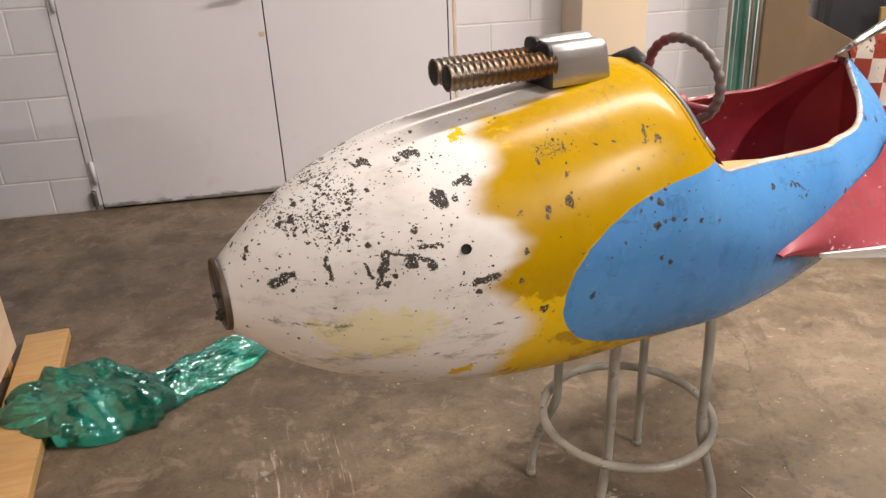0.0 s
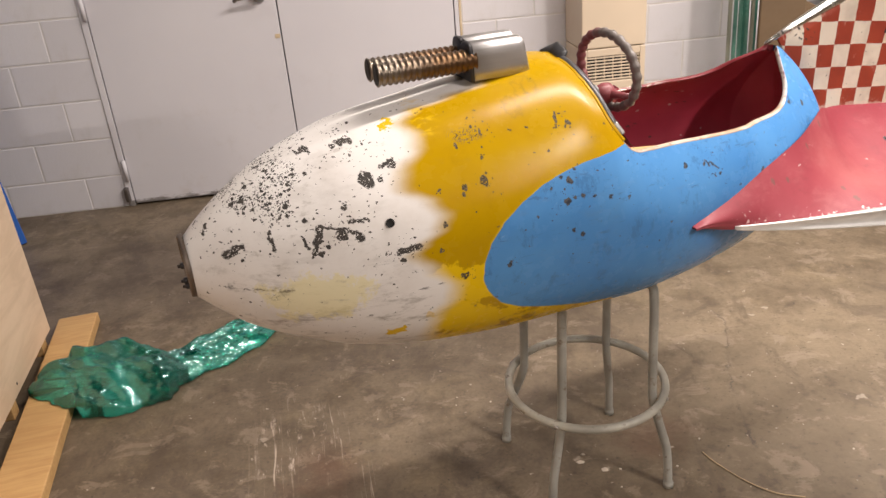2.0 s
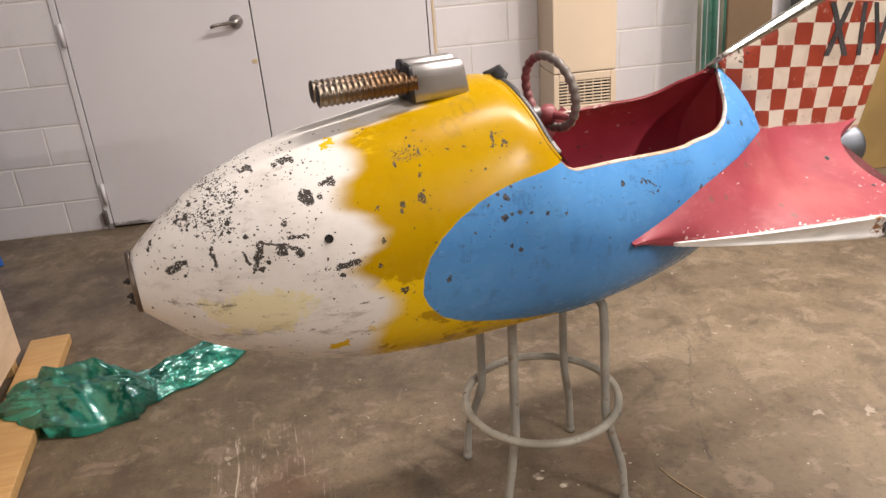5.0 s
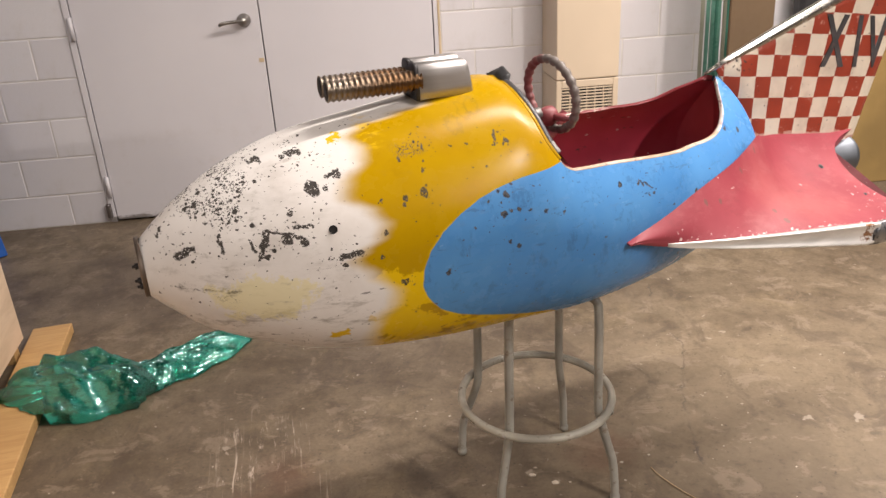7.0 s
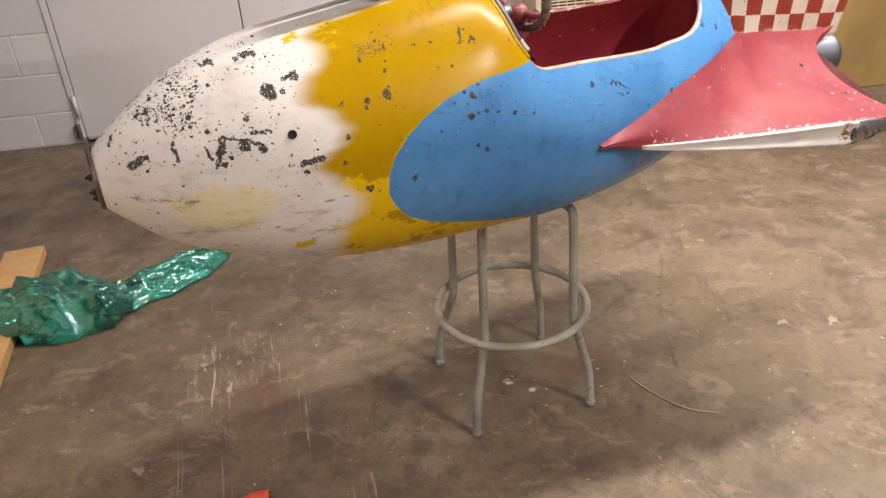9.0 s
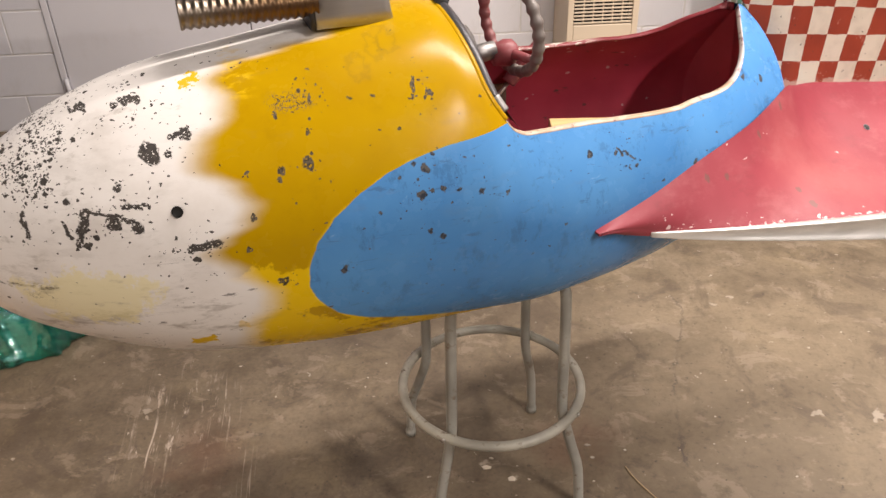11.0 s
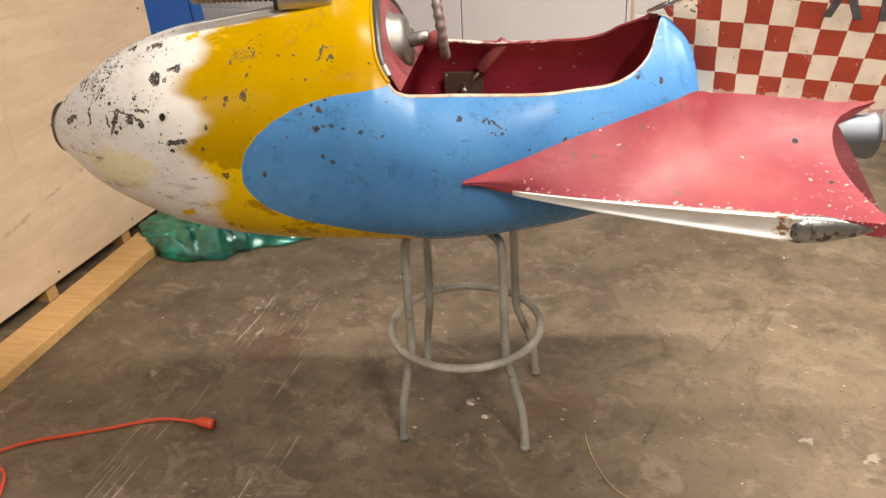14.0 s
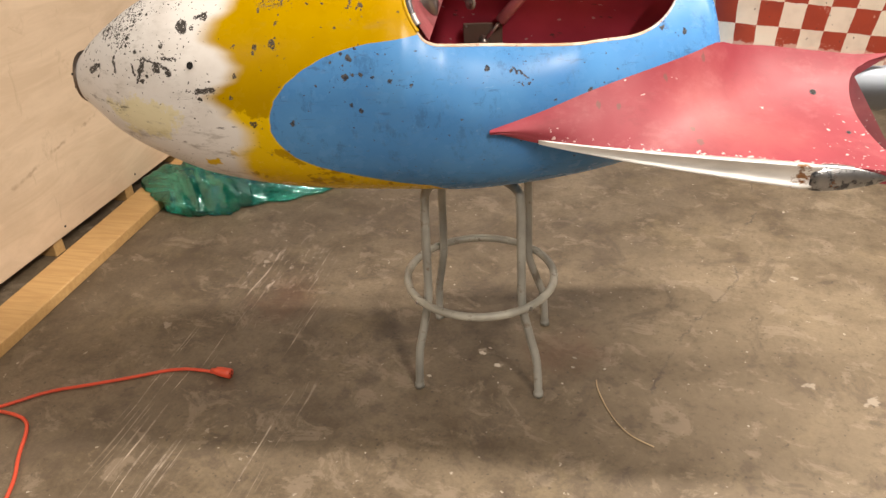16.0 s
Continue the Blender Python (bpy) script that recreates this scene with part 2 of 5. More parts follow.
    yellow = n.mix(n.math("MULTIPLY", fresh, 0.9), yellow, (0.72, 0.47, 0.004))
    bl = n.mix(n.step(n.noise(8, 5, 0.6), 0.35, 0.7), BLUE, (0.065, 0.215, 0.49))
    bl = n.mix(n.math("MULTIPLY", n.step(n.noise(26, 7, 0.75, n.scaled(n.obj, (1, 1, 0.5))), 0.54, 0.64), 0.50), bl, (0.045, 0.12, 0.26))
    drag = n.step(n.noise(60, 5, 0.7, n.scaled(n.obj, (0.25, 0.6, 1.2), (4, 2, 0)), 0.6), 0.60, 0.68)
    bl = n.mix(n.math("MULTIPLY", drag, 0.5), bl, (0.05, 0.10, 0.20))
    rubbed = n.step(n.noise(50, 5, 0.7, n.scaled(n.obj, (0.5, 0.6, 0.8), (1, 7, 0)), 0.5), 0.64, 0.72)
    bl = n.mix(n.math("MULTIPLY", rubbed, 0.4), bl, (0.26, 0.42, 0.60))
    bl = n.mix(n.math("MULTIPLY", n.step(n.noise(5, 6, 0.7, n.scaled(n.obj, (1, 1, 3))), 0.55, 0.75), 0.35), bl, (0.12, 0.20, 0.33))
    col = n.mix(star, n.mix(yel, white, yellow), (0.66, 0.42, 0.004))
    dent = n.math("MULTIPLY", n.step(n.away(bent, (0.413, 0.0, 1.068)), 0.030, 0.004), n.step(n.noise(120, 3, 0.6, n.scaled(n.obj, (0.4, 1, 1.2))), 0.46, 0.62))
    col = n.mix(n.math("MULTIPLY", dent, 0.7), col, (0.70, 0.46, 0.01))
    line = n.math("MULTIPLY", n.step(n.math("ADD", n.math("SUBTRACT", u, front), n.math("MULTIPLY_ADD", n.noise(60, 3), 0.006, -0.003)), -0.006, -0.002), n.step(n.noise(20, 3), 0.45, 0.6))
    col = n.mix(n.math("MULTIPLY", line, 0.35), col, (0.70, 0.50, 0.02))
    col = n.mix(blue, col, bl)
    # chips through to the dark ground: round ones, long ones, then flecks in swarms
    fray = n.warped(flat, 150, 0.011)
    torn = n.warped(flat, 85, 0.016, 6)
    chips, near = 0.0, None
    for a, b, r in NICKS:
        chips = n.math("MAXIMUM", chips, n.step(n.away(fray, (a, 0.0, b)), r * 1.25, r * 0.95))
    for a, b, r in SPOTS:
        chips = n.math("MAXIMUM", chips, n.step(n.away(torn, (a, 0.0, b)), r * 1.0, r * 0.82))
    for a, b, c, d, r in STROKES:
        chips = n.math("MAXIMUM", chips, n.step(n.stroke(torn, (a, b), (c, d)), r * 1.1, r * 0.75))
    for a, b, r in SPOTS + [((a + c) / 2, (b + d) / 2, 0.012) for a, b, c, d, r in STROKES]:
        ring = n.step(n.away(flat, (a, 0.0, b)), r * 3.4, r)
        near = ring if near is None else n.math("MAXIMUM", near, ring)
    left = n.math("MULTIPLY", n.step(n.noise(330, 2, 0.5), 0.60, 0.64), n.math("SUBTRACT", 1.0, blue))
    chips = n.math("MULTIPLY", chips, n.math("SUBTRACT", 1.0, left))
    swarm = None
    for a, b, across, high, much in SWARMS:
        hit = n.math("MULTIPLY", n.step(n.away(n.scaled(torn, (1 / across, 1, 1 / high)), (a / across, 0, b / high)), 1.0, 0.15), much)
        swarm = hit if swarm is None else n.math("MAXIMUM", swarm, hit)
    flock = n.step(n.noise(34, 4, 0.65, n.scaled(n.obj, (0.7, 1, 1.3), (0, 4, 0), 0)), 0.38, 0.62)
    swarm = n.math("MULTIPLY", swarm, n.math("MULTIPLY_ADD", flock, 0.85, 0.25))
    bare = n.math("MULTIPLY_ADD", near, 0.10, n.math("MULTIPLY_ADD", swarm, 1.0, n.math("MULTIPLY_ADD", n.math("MAXIMUM", yel, blue), -0.006, 0.011)))
    loose = n.warped(n.scaled(n.obj, (0.85, 0.85, 1.0)), 120, 0.010)
    for size, scale in ((0.36, 330), (0.40, 190), (0.42, 95)):
        share = bare if scale == 330 else n.math("MULTIPLY", bare, 0.95 if scale == 190 else 0.22)
        chips = n.math("MAXIMUM", chips, n.specks(loose, scale, size, share))
    # scribbled scratches on the cowl, hair scratches and rubs low on the nose
    pen = n.noise(150, 3, 0.6, n.scaled(n.obj, (0.9, 0.9, 0.55), (2, 3, 0), 0), 1.2)
    mark = n.step(n.away(n.scaled(flat, (0.42, 1, 1.3)), (0.470 * 0.42, 0, 1.043 * 1.3)), 0.017, 0.007)
    chips = n.math("MAXIMUM", chips, n.math("MULTIPLY", mark, n.step(n.math("ABSOLUTE", n.math("SUBTRACT", pen, 0.5)), 0.035, 0.018)))
    low = n.noise(42, 5, 0.65, n.scaled(n.obj, (0.35, 0.6, 1.6)))
    plainw = n.math("SUBTRACT", 1.0, n.math("MAXIMUM", blue, yel))
    chips = n.math("MAXIMUM", chips, n.math("MULTIPLY", n.math("MULTIPLY", n.step(low, 0.665, 0.685), 0.7), n.math("MULTIPLY", n.step(w, 0.90, 0.84), plainw)))
    hair = n.noise(46, 3, 0.55, n.scaled(n.obj, (0.30, 0.6, 1.5), (1, 0, 4), 0), 1.0)
    hair = n.step(n.math("ABSOLUTE", n.math("SUBTRACT", hair, 0.5)), 0.006, 0.001)
    hair = n.math("MULTIPLY", hair, n.math("MULTIPLY", n.step(n.noise(17, 4, 0.6), 0.55, 0.66), n.step(w, 0.93, 0.84)))
    chips = n.math("MAXIMUM", chips, n.math("MULTIPLY", n.math("MULTIPLY", hair, 0.75), plainw))
    smudge = n.step(n.math("ADD", n.stroke(torn, (0.050, 0.856), (0.145, 0.846)), n.math("MULTIPLY", n.noise(60, 5, 0.7), 0.03)), 0.022, 0.012)
    chips = n.math("MAXIMUM", chips, n.math("MULTIPLY", smudge, n.step(n.noise(90, 5, 0.7, n.scaled(n.obj, (0.4, 1, 1.4))), 0.44, 0.62)))
    ground = n.mix(n.math("MAXIMUM", blue, yel), n.mix(n.step(n.noise(120, 3), 0.4, 0.65), (0.016, 0.012, 0.010), (0.045, 0.036, 0.030)), n.mix(n.step(n.noise(230, 3), 0.45, 0.55), (0.030, 0.029, 0.030), (0.095, 0.083, 0.070)))
    halo = n.math("MULTIPLY", n.step(n.noise(34, 6, 0.7, n.scaled(n.obj, (0.4, 1, 1.3))), 0.57, 0.75), 0.5)
    halo = n.math("MULTIPLY", halo, n.math("MULTIPLY_ADD", yel, -0.75, 1.0))
    col = n.mix(halo, col, (0.20, 0.17, 0.13))
    col = n.mix(n.math("MULTIPLY", chips, 0.95), col, ground)
    n.bump(n.math("MULTIPLY_ADD", n.noise(10, 5), 0.8, n.math("MULTIPLY", n.noise(170, 3), 0.06)), 0.22, 0.002)
    rough = n.math("MULTIPLY_ADD", n.noise(30, 4), 0.20, 0.16)
    rough = n.math("ADD", rough, n.math("MULTIPLY", n.math("SUBTRACT", 1.0, yel), 0.09))
    n.put(n.b.inputs["Specular IOR Level"], n.math("MULTIPLY_ADD", chips, -0.11, n.math("MULTIPLY_ADD", yel, -0.10, 0.25)))
    return n.done(col, n.math("MULTIPLY_ADD", chips, 0.3, rough))


NICKS = [(0.314, 1.002, 0.004), (0.248, 0.971, 0.0045), (0.484, 1.011, 0.003), (0.448, 1.032, 0.003), (0.648, 1.040, 0.0042), (0.443, 0.973, 0.0048), (0.439, 0.964, 0.0035), (0.400, 0.922, 0.0040),
         (0.401, 0.974, 0.0028), (0.387, 0.882, 0.0036), (0.631, 0.925, 0.003), (0.647, 0.924, 0.0045), (0.701, 0.912, 0.0045), (0.740, 0.902, 0.003), (0.625, 0.868, 0.003), (0.642, 0.857, 0.0045),
         (0.881, 0.921, 0.0045), (0.960, 0.893, 0.003), (0.833, 0.834, 0.002), (0.808, 0.802, 0.0025), (1.076, 0.872, 0.004), (0.502, 0.955, 0.002), (0.560, 0.905, 0.0022), (0.610, 0.962, 0.003), (0.590, 0.948, 0.0025)]
SPOTS = [(0.292, 1.004, 0.0135), (0.337, 1.020, 0.0085), (0.263, 0.925, 0.0085), (0.235, 0.932, 0.0095), (0.478, 0.978, 0.0085), (0.424, 0.829, 0.0075), (0.616, 0.921, 0.0075), (0.626, 0.954, 0.0075),
         (0.505, 0.831, 0.0060), (0.182, 0.918, 0.0050), (0.926, 0.916, 0.0045), (1.262, 0.950, 0.0060), (1.215, 0.962, 0.0045)]
STROKES = [(0.207, 0.946, 0.242, 0.941, 0.0028), (0.242, 0.941, 0.266, 0.929, 0.0030), (0.204, 0.944, 0.190, 0.908, 0.0050), (0.177, 0.934, 0.182, 0.918, 0.0028), (0.251, 0.950, 0.277, 0.951, 0.0040),
           (0.130, 0.941, 0.131, 0.916, 0.0034), (0.058, 0.907, 0.086, 0.923, 0.0052), (0.319, 0.893, 0.352, 0.896, 0.0058), (0.037, 0.943, 0.033, 0.933, 0.0026), (0.258, 1.049, 0.287, 1.053, 0.0032),
           (0.200, 1.038, 0.222, 1.046, 0.0020), (0.317, 1.019, 0.337, 1.020, 0.0035), (0.632, 1.056, 0.626, 1.036, 0.0030), (0.928, 0.922, 0.958, 0.900, 0.0024), (0.496, 1.048, 0.494, 1.040, 0.0026)]
SWARMS = [(0.138, 0.981, 0.046, 0.036, 2.2), (0.165, 1.018, 0.056, 0.024, 1.6), (0.092, 0.983, 0.040, 0.022, 1.7), (0.135, 0.985, 0.12, 0.075, 0.08), (0.225, 0.938, 0.10, 0.030, 0.10),
          (0.28, 0.886, 0.06, 0.016, 0.16), (0.22, 1.040, 0.09, 0.020, 0.10), (0.36, 1.020, 0.05, 0.010, 0.14), (0.235, 0.786, 0.03, 0.014, 0.16), (0.66, 0.935, 0.14, 0.05, 0.03)]


def red_paint():
    n = Net("red_wing_paint")
    u, v, w = n.xyz()
    col = n.mix(n.step(n.noise(5, 4), 0.3, 0.7), (0.235, 0.034, 0.048), (0.29, 0.050, 0.066))
    faded = n.step(n.math("ADD", n.away(n.scaled(n.obj, (0.55, 1, 0)), (1.36 * 0.55, -0.175, 0)), n.math("MULTIPLY", n.noise(11, 5, 0.65), 0.16)), 0.20, 0.07)
    col = n.mix(n.math("MULTIPLY", faded, 0.55), col, (0.40, 0.115, 0.110))
    bloom = n.step(n.noise(15, 6, 0.72, n.scaled(n.obj, (0.7, 1, 1), (2, 5, 0))), 0.50, 0.68)
    col = n.mix(n.math("MULTIPLY", bloom, 0.35), col, (0.37, 0.12, 0.125))
    grime = n.step(n.noise(19, 6, 0.72, n.scaled(n.obj, (0.6, 1, 1), (7, 1, 3))), 0.54, 0.70)
    col = n.mix(n.math("MULTIPLY", grime, 0.35), col, (0.17, 0.036, 0.042))
    out = n.math("SUBTRACT", n.math("ABSOLUTE", v), n.math("MULTIPLY_ADD", u, 0.092, 0.132))
    edge = n.math("MULTIPLY", n.step(n.math("ADD", out, n.math("MULTIPLY", n.noise(16, 4, 0.6), 0.03)), 0.002, 0.024), n.step(u, 0.95, 1.04))
    rear = n.math("MULTIPLY", n.step(n.math("ADD", u, n.math("MULTIPLY", n.noise(9, 3), 0.1)), 1.50, 1.64), n.step(n.math("ABSOLUTE", v), 0.06, 0.20))
    share = n.math("MULTIPLY_ADD", edge, 0.34, n.math("MULTIPLY_ADD", rear, 0.09, 0.003))
    loose = n.warped(n.scaled(n.obj, (0.75, 1, 1), (0, 0, 0), 20), 60, 0.02)
    flake = n.math("MAXIMUM", n.specks(loose, 125, 0.32, n.math("MULTIPLY", share, 0.7)), n.specks(loose, 210, 0.34, share))
    col = n.mix(n.math("MULTIPLY", flake, 0.85), col, n.mix(n.noise(60, 2), (0.70, 0.58, 0.56), (0.58, 0.40, 0.39)))
    worn = n.step(n.math("ADD", n.math("MULTIPLY", n.noise(70, 5, 0.7), 0.05), out), 0.033, 0.037)
    col = n.mix(n.math("MULTIPLY", n.math("MULTIPLY", worn, n.step(u, 0.93, 1.0)), 0.85), col, (0.72, 0.60, 0.58))
    for a, b, r in ((1.091, 0.191, 0.005), (1.221, 0.138, 0.005), (1.30, 0.088, 0.005), (1.13, 0.19, 0.004), (1.27, 0.20, 0.006), (1.28, 0.225, 0.008)):
        nick = n.step(n.away(n.warped(n.join(u, n.math("ABSOLUTE", v), 0.0), 120, 0.012), (a, b, 0.0)), r, r * 0.7)
        col = n.mix(n.math("MULTIPLY", nick, 0.75), col, (0.15, 0.075, 0.065))
    n.bump(n.noise(7, 5), 0.3, 0.004)
    n.b.inputs["Specular IOR Level"].default_value = 0.3
    return n.done(col, n.math("MULTIPLY_ADD", n.noise(14, 5, 0.65), 0.34, 0.30))


def maroon_paint():
    n = Net("maroon_interior_paint")
    col = n.mix(n.step(n.noise(6, 5), 0.3, 0.7), (0.25, 0.018, 0.037), (0.33, 0.031, 0.055))
    bare = n.warped(n.scaled(n.obj, (0.5, 1, 1)), 60, 0.02)
    where = n.math("MULTIPLY_ADD", n.step(n.noise(9, 4, 0.6), 0.50, 0.68), 0.20, 0.012)
    col = n.mix(n.math("MULTIPLY", n.specks(bare, 130, 0.30, where), 0.75), col, (0.40, 0.30, 0.29))
    col = n.mix(n.math("MULTIPLY", n.specks(n.scaled(bare, (1, 1, 1), (2, 5, 1)), 105, 0.30, where), 0.8), col, (0.060, 0.022, 0.022))
    col = n.mix(n.step(n.noise(30, 6, 0.7, n.scaled(n.obj, (0.4, 1, 1))), 0.64, 0.70), col, (0.07, 0.03, 0.025))
    n.bump(n.noise(14, 5), 0.25, 0.003)
    return n.done(col, n.math("MULTIPLY_ADD", n.noise(20, 4), 0.25, 0.44))


def checker_paint():
    n = Net("checkered_fin_paint")
    u, v, w = n.xyz()
    u, w = n.math("MULTIPLY_ADD", u, 0.981, 0.0016), n.math("MULTIPLY_ADD", w, 0.981, 0.027)
    q = 0.0487
    row = n.math("DIVIDE", n.math("SUBTRACT", n.math("MULTIPLY_ADD", n.math("SUBTRACT", u, 1.55), 0.115, w), 0.880), q)
    row = n.math("ADD", row, 0.04)
    fan = n.math("SQRT", n.math("MAXIMUM", n.math("MULTIPLY_ADD", n.math("SUBTRACT", u, 1.311), 0.002, 0.04275 ** 2), 0.0002))
    col_ = n.math("DIVIDE", n.math("SUBTRACT", fan, 0.04275), 0.001)
    col_ = n.math("SUBTRACT", col_, n.math("MULTIPLY", n.math("MULTIPLY_ADD", col_, 0.033, -0.035), n.math("SUBTRACT", row, 2.5)))
    wob = n.math("MULTIPLY_ADD", n.noise(40, 4), 0.09, -0.045)
    a = n.math("FLOOR", n.math("ADD", row, wob))
    b = n.math("FLOOR", n.math("ADD", col_, wob))
    odd = n.math("MODULO", n.math("ABSOLUTE", n.math("ADD", n.math("ADD", a, b), 40.0)), 2.0)
    cream = n.mix(n.step(n.noise(20, 5), 0.4, 0.75), (0.71, 0.64, 0.53), (0.58, 0.51, 0.42))
    red = n.mix(n.step(n.noise(12, 5), 0.35, 0.7), (0.33, 0.048, 0.022), (0.26, 0.036, 0.018))
    red = n.mix(n.math("MULTIPLY", n.step(n.noise(34, 6, 0.7), 0.61, 0.67), 0.7), red, (0.62, 0.40, 0.33))
    col = n.mix(odd, cream, red)
    low = n.step(n.math("ADD", row, n.math("MULTIPLY", n.noise(30, 5, 0.7), 0.9)), 0.75, 0.70)
    col = n.mix(n.math("MULTIPLY", low, 0.5), col, (0.74, 0.56, 0.47))
    chip = n.step(n.noise(75, 4, 0.6), 0.735, 0.75)
    cl = n.step(n.away(n.obj, (1.33, 0, 1.075)), 0.045, 0.01)
    chip = n.math("MAXIMUM", chip, n.step(n.math("MULTIPLY_ADD", cl, 0.17, n.noise(110, 3)), 0.70, 0.72))
    col = n.mix(chip, col, (0.04, 0.035, 0.03))
    n.bump(n.noise(9, 4), 0.15, 0.002)
    return n.done(col, n.math("MULTIPLY_ADD", n.noise(30, 4), 0.2, 0.36))


def metal(name, color, rough, rust=0.0, scale=30.0, brush=None):
    n = Net(name)
    src = n.scaled(n.obj, brush) if brush else n.obj
    g = n.noise(scale, 5, 0.6, src)
    col = n.mix(n.step(g, 0.3, 0.7), tuple(c * 0.82 for c in color), color)
    r = n.math("MULTIPLY_ADD", g, 0.22, rough - 0.1)
    met = 1.0
    if rust:
        f = n.step(n.noise(scale * 0.7, 7, 0.72), 0.66 - rust * 0.3, 0.74 - rust * 0.3)
        col = n.mix(f, col, n.mix(n.noise(scale * 3, 3), (0.10, 0.035, 0.012), (0.26, 0.10, 0.03)))
        r = n.math("MULTIPLY_ADD", f, 0.4, r)
        met = n.math("SUBTRACT", 1.0, f)
    n.bump(g, 0.12, 0.001)
    return n.done(col, r, met)


def coaming_paint():
    n = Net("worn_coaming")
    u, v, w = n.xyz()
    col = n.mix(n.step(n.noise(26, 5, 0.7, n.scaled(n.obj, (0.4, 1, 1))), 0.42, 0.62), (0.55, 0.46, 0.38), (0.42, 0.27, 0.17))
    col = n.mix(n.step(u, 1.17, 1.22), col, n.mix(n.step(n.noise(45, 4, 0.6), 0.42, 0.50), (0.22, 0.03, 0.045), (0.62, 0.57, 0.56)))
    wear = n.step(n.noise(70, 5, 0.7), 0.60, 0.66)
    col = n.mix(n.math("MULTIPLY", wear, 0.8), col, (0.14, 0.05, 0.05))
    n.bump(n.noise(60, 4), 0.2, 0.001)
    return n.done(col, 0.5)


def far_rim_paint():
    n = Net("chipped_far_rim")
    u, v, w = n.xyz()
    bare = n.math("MULTIPLY", n.step(n.noise(38, 6, 0.75, n.scaled(n.obj, (0.5, 1, 1))), 0.48, 0.54), n.step(u, 1.08, 0.98))
    col = n.mix(bare, (0.17, 0.012, 0.02), (0.60, 0.55, 0.48))
    col = n.mix(n.step(n.noise(55, 4, 0.6), 0.66, 0.69), col, (0.05, 0.02, 0.02))
    n.bump(n.noise(60, 4), 0.25, 0.001)
    return n.done(col, 0.45)


def trim_metal():
    n = Net("worn_chrome_trim")
    u, v, w = n.xyz()
    g = n.noise(40, 5, 0.6, n.scaled(n.obj, (0.2, 1, 1)))
    col = n.mix(n.step(g, 0.3, 0.7), (0.62, 0.61, 0.59), (0.80, 0.78, 0.76))
    rim = n.math("MULTIPLY_ADD", n.step(u, 1.24, 1.47), 0.115, 0.0)
    f = n.step(n.math("ADD", n.noise(24, 7, 0.75, n.scaled(n.obj, (0.5, 1, 1))), rim), 0.68, 0.74)
    col = n.mix(f, col, n.mix(n.noise(90, 3), (0.11, 0.04, 0.014), (0.30, 0.14, 0.05)))
    n.bump(g, 0.1, 0.001)
    return n.done(col, n.math("MULTIPLY_ADD", f, 0.35, n.math("MULTIPLY_ADD", g, 0.2, 0.40)), n.math("MULTIPLY", n.math("SUBTRACT", 1.0, f), 0.6))


def tip_metal():
    n = Net("mottled_tip_metal")
    col = n.mix(n.step(n.noise(30, 4), 0.3, 0.7), (0.34, 0.34, 0.345), (0.22, 0.225, 0.235))
    blot = n.step(n.noise(52, 5, 0.68), 0.50, 0.60)
    col = n.mix(n.math("MULTIPLY", blot, 0.85), col, (0.045, 0.048, 0.058))
    rust = n.step(n.noise(38, 6, 0.72, n.scaled(n.obj, (1, 1, 1), (4, 2, 7))), 0.58, 0.66)
    col = n.mix(rust, col, n.mix(n.noise(90, 3), (0.11, 0.04, 0.014), (0.28, 0.12, 0.04)))
    n.bump(n.noise(60, 5), 0.3, 0.002)
    return n.done(col, n.math("MULTIPLY_ADD", rust, 0.4, n.math("MULTIPLY_ADD", blot, 0.2, 0.30)), n.math("MULTIPLY_ADD", rust, -0.9, 0.9))


def pipe_metal():
    n = Net("heat_tinted_pipe")
    u, v, w = n.xyz()
    f = n.math("ADD", n.math("MULTIPLY", n.math("SUBTRACT", u, 0.355), 7.0), n.math("MULTIPLY_ADD", n.noise(30, 4), 0.8, -0.4))
    col = n.mix(n.step(f, 0.0, 0.9), (0.26, 0.22, 0.18), (0.17, 0.100, 0.055))
    col = n.mix(n.math("MULTIPLY", n.step(n.noise(20, 4, 0.6), 0.45, 0.75), 0.5), col, (0.09, 0.04, 0.022))
    n.bump(n.noise(200, 3), 0.08, 0.0004)
    return n.done(col, n.math("MULTIPLY_ADD", n.noise(60, 4), 0.2, 0.26), 1.0)


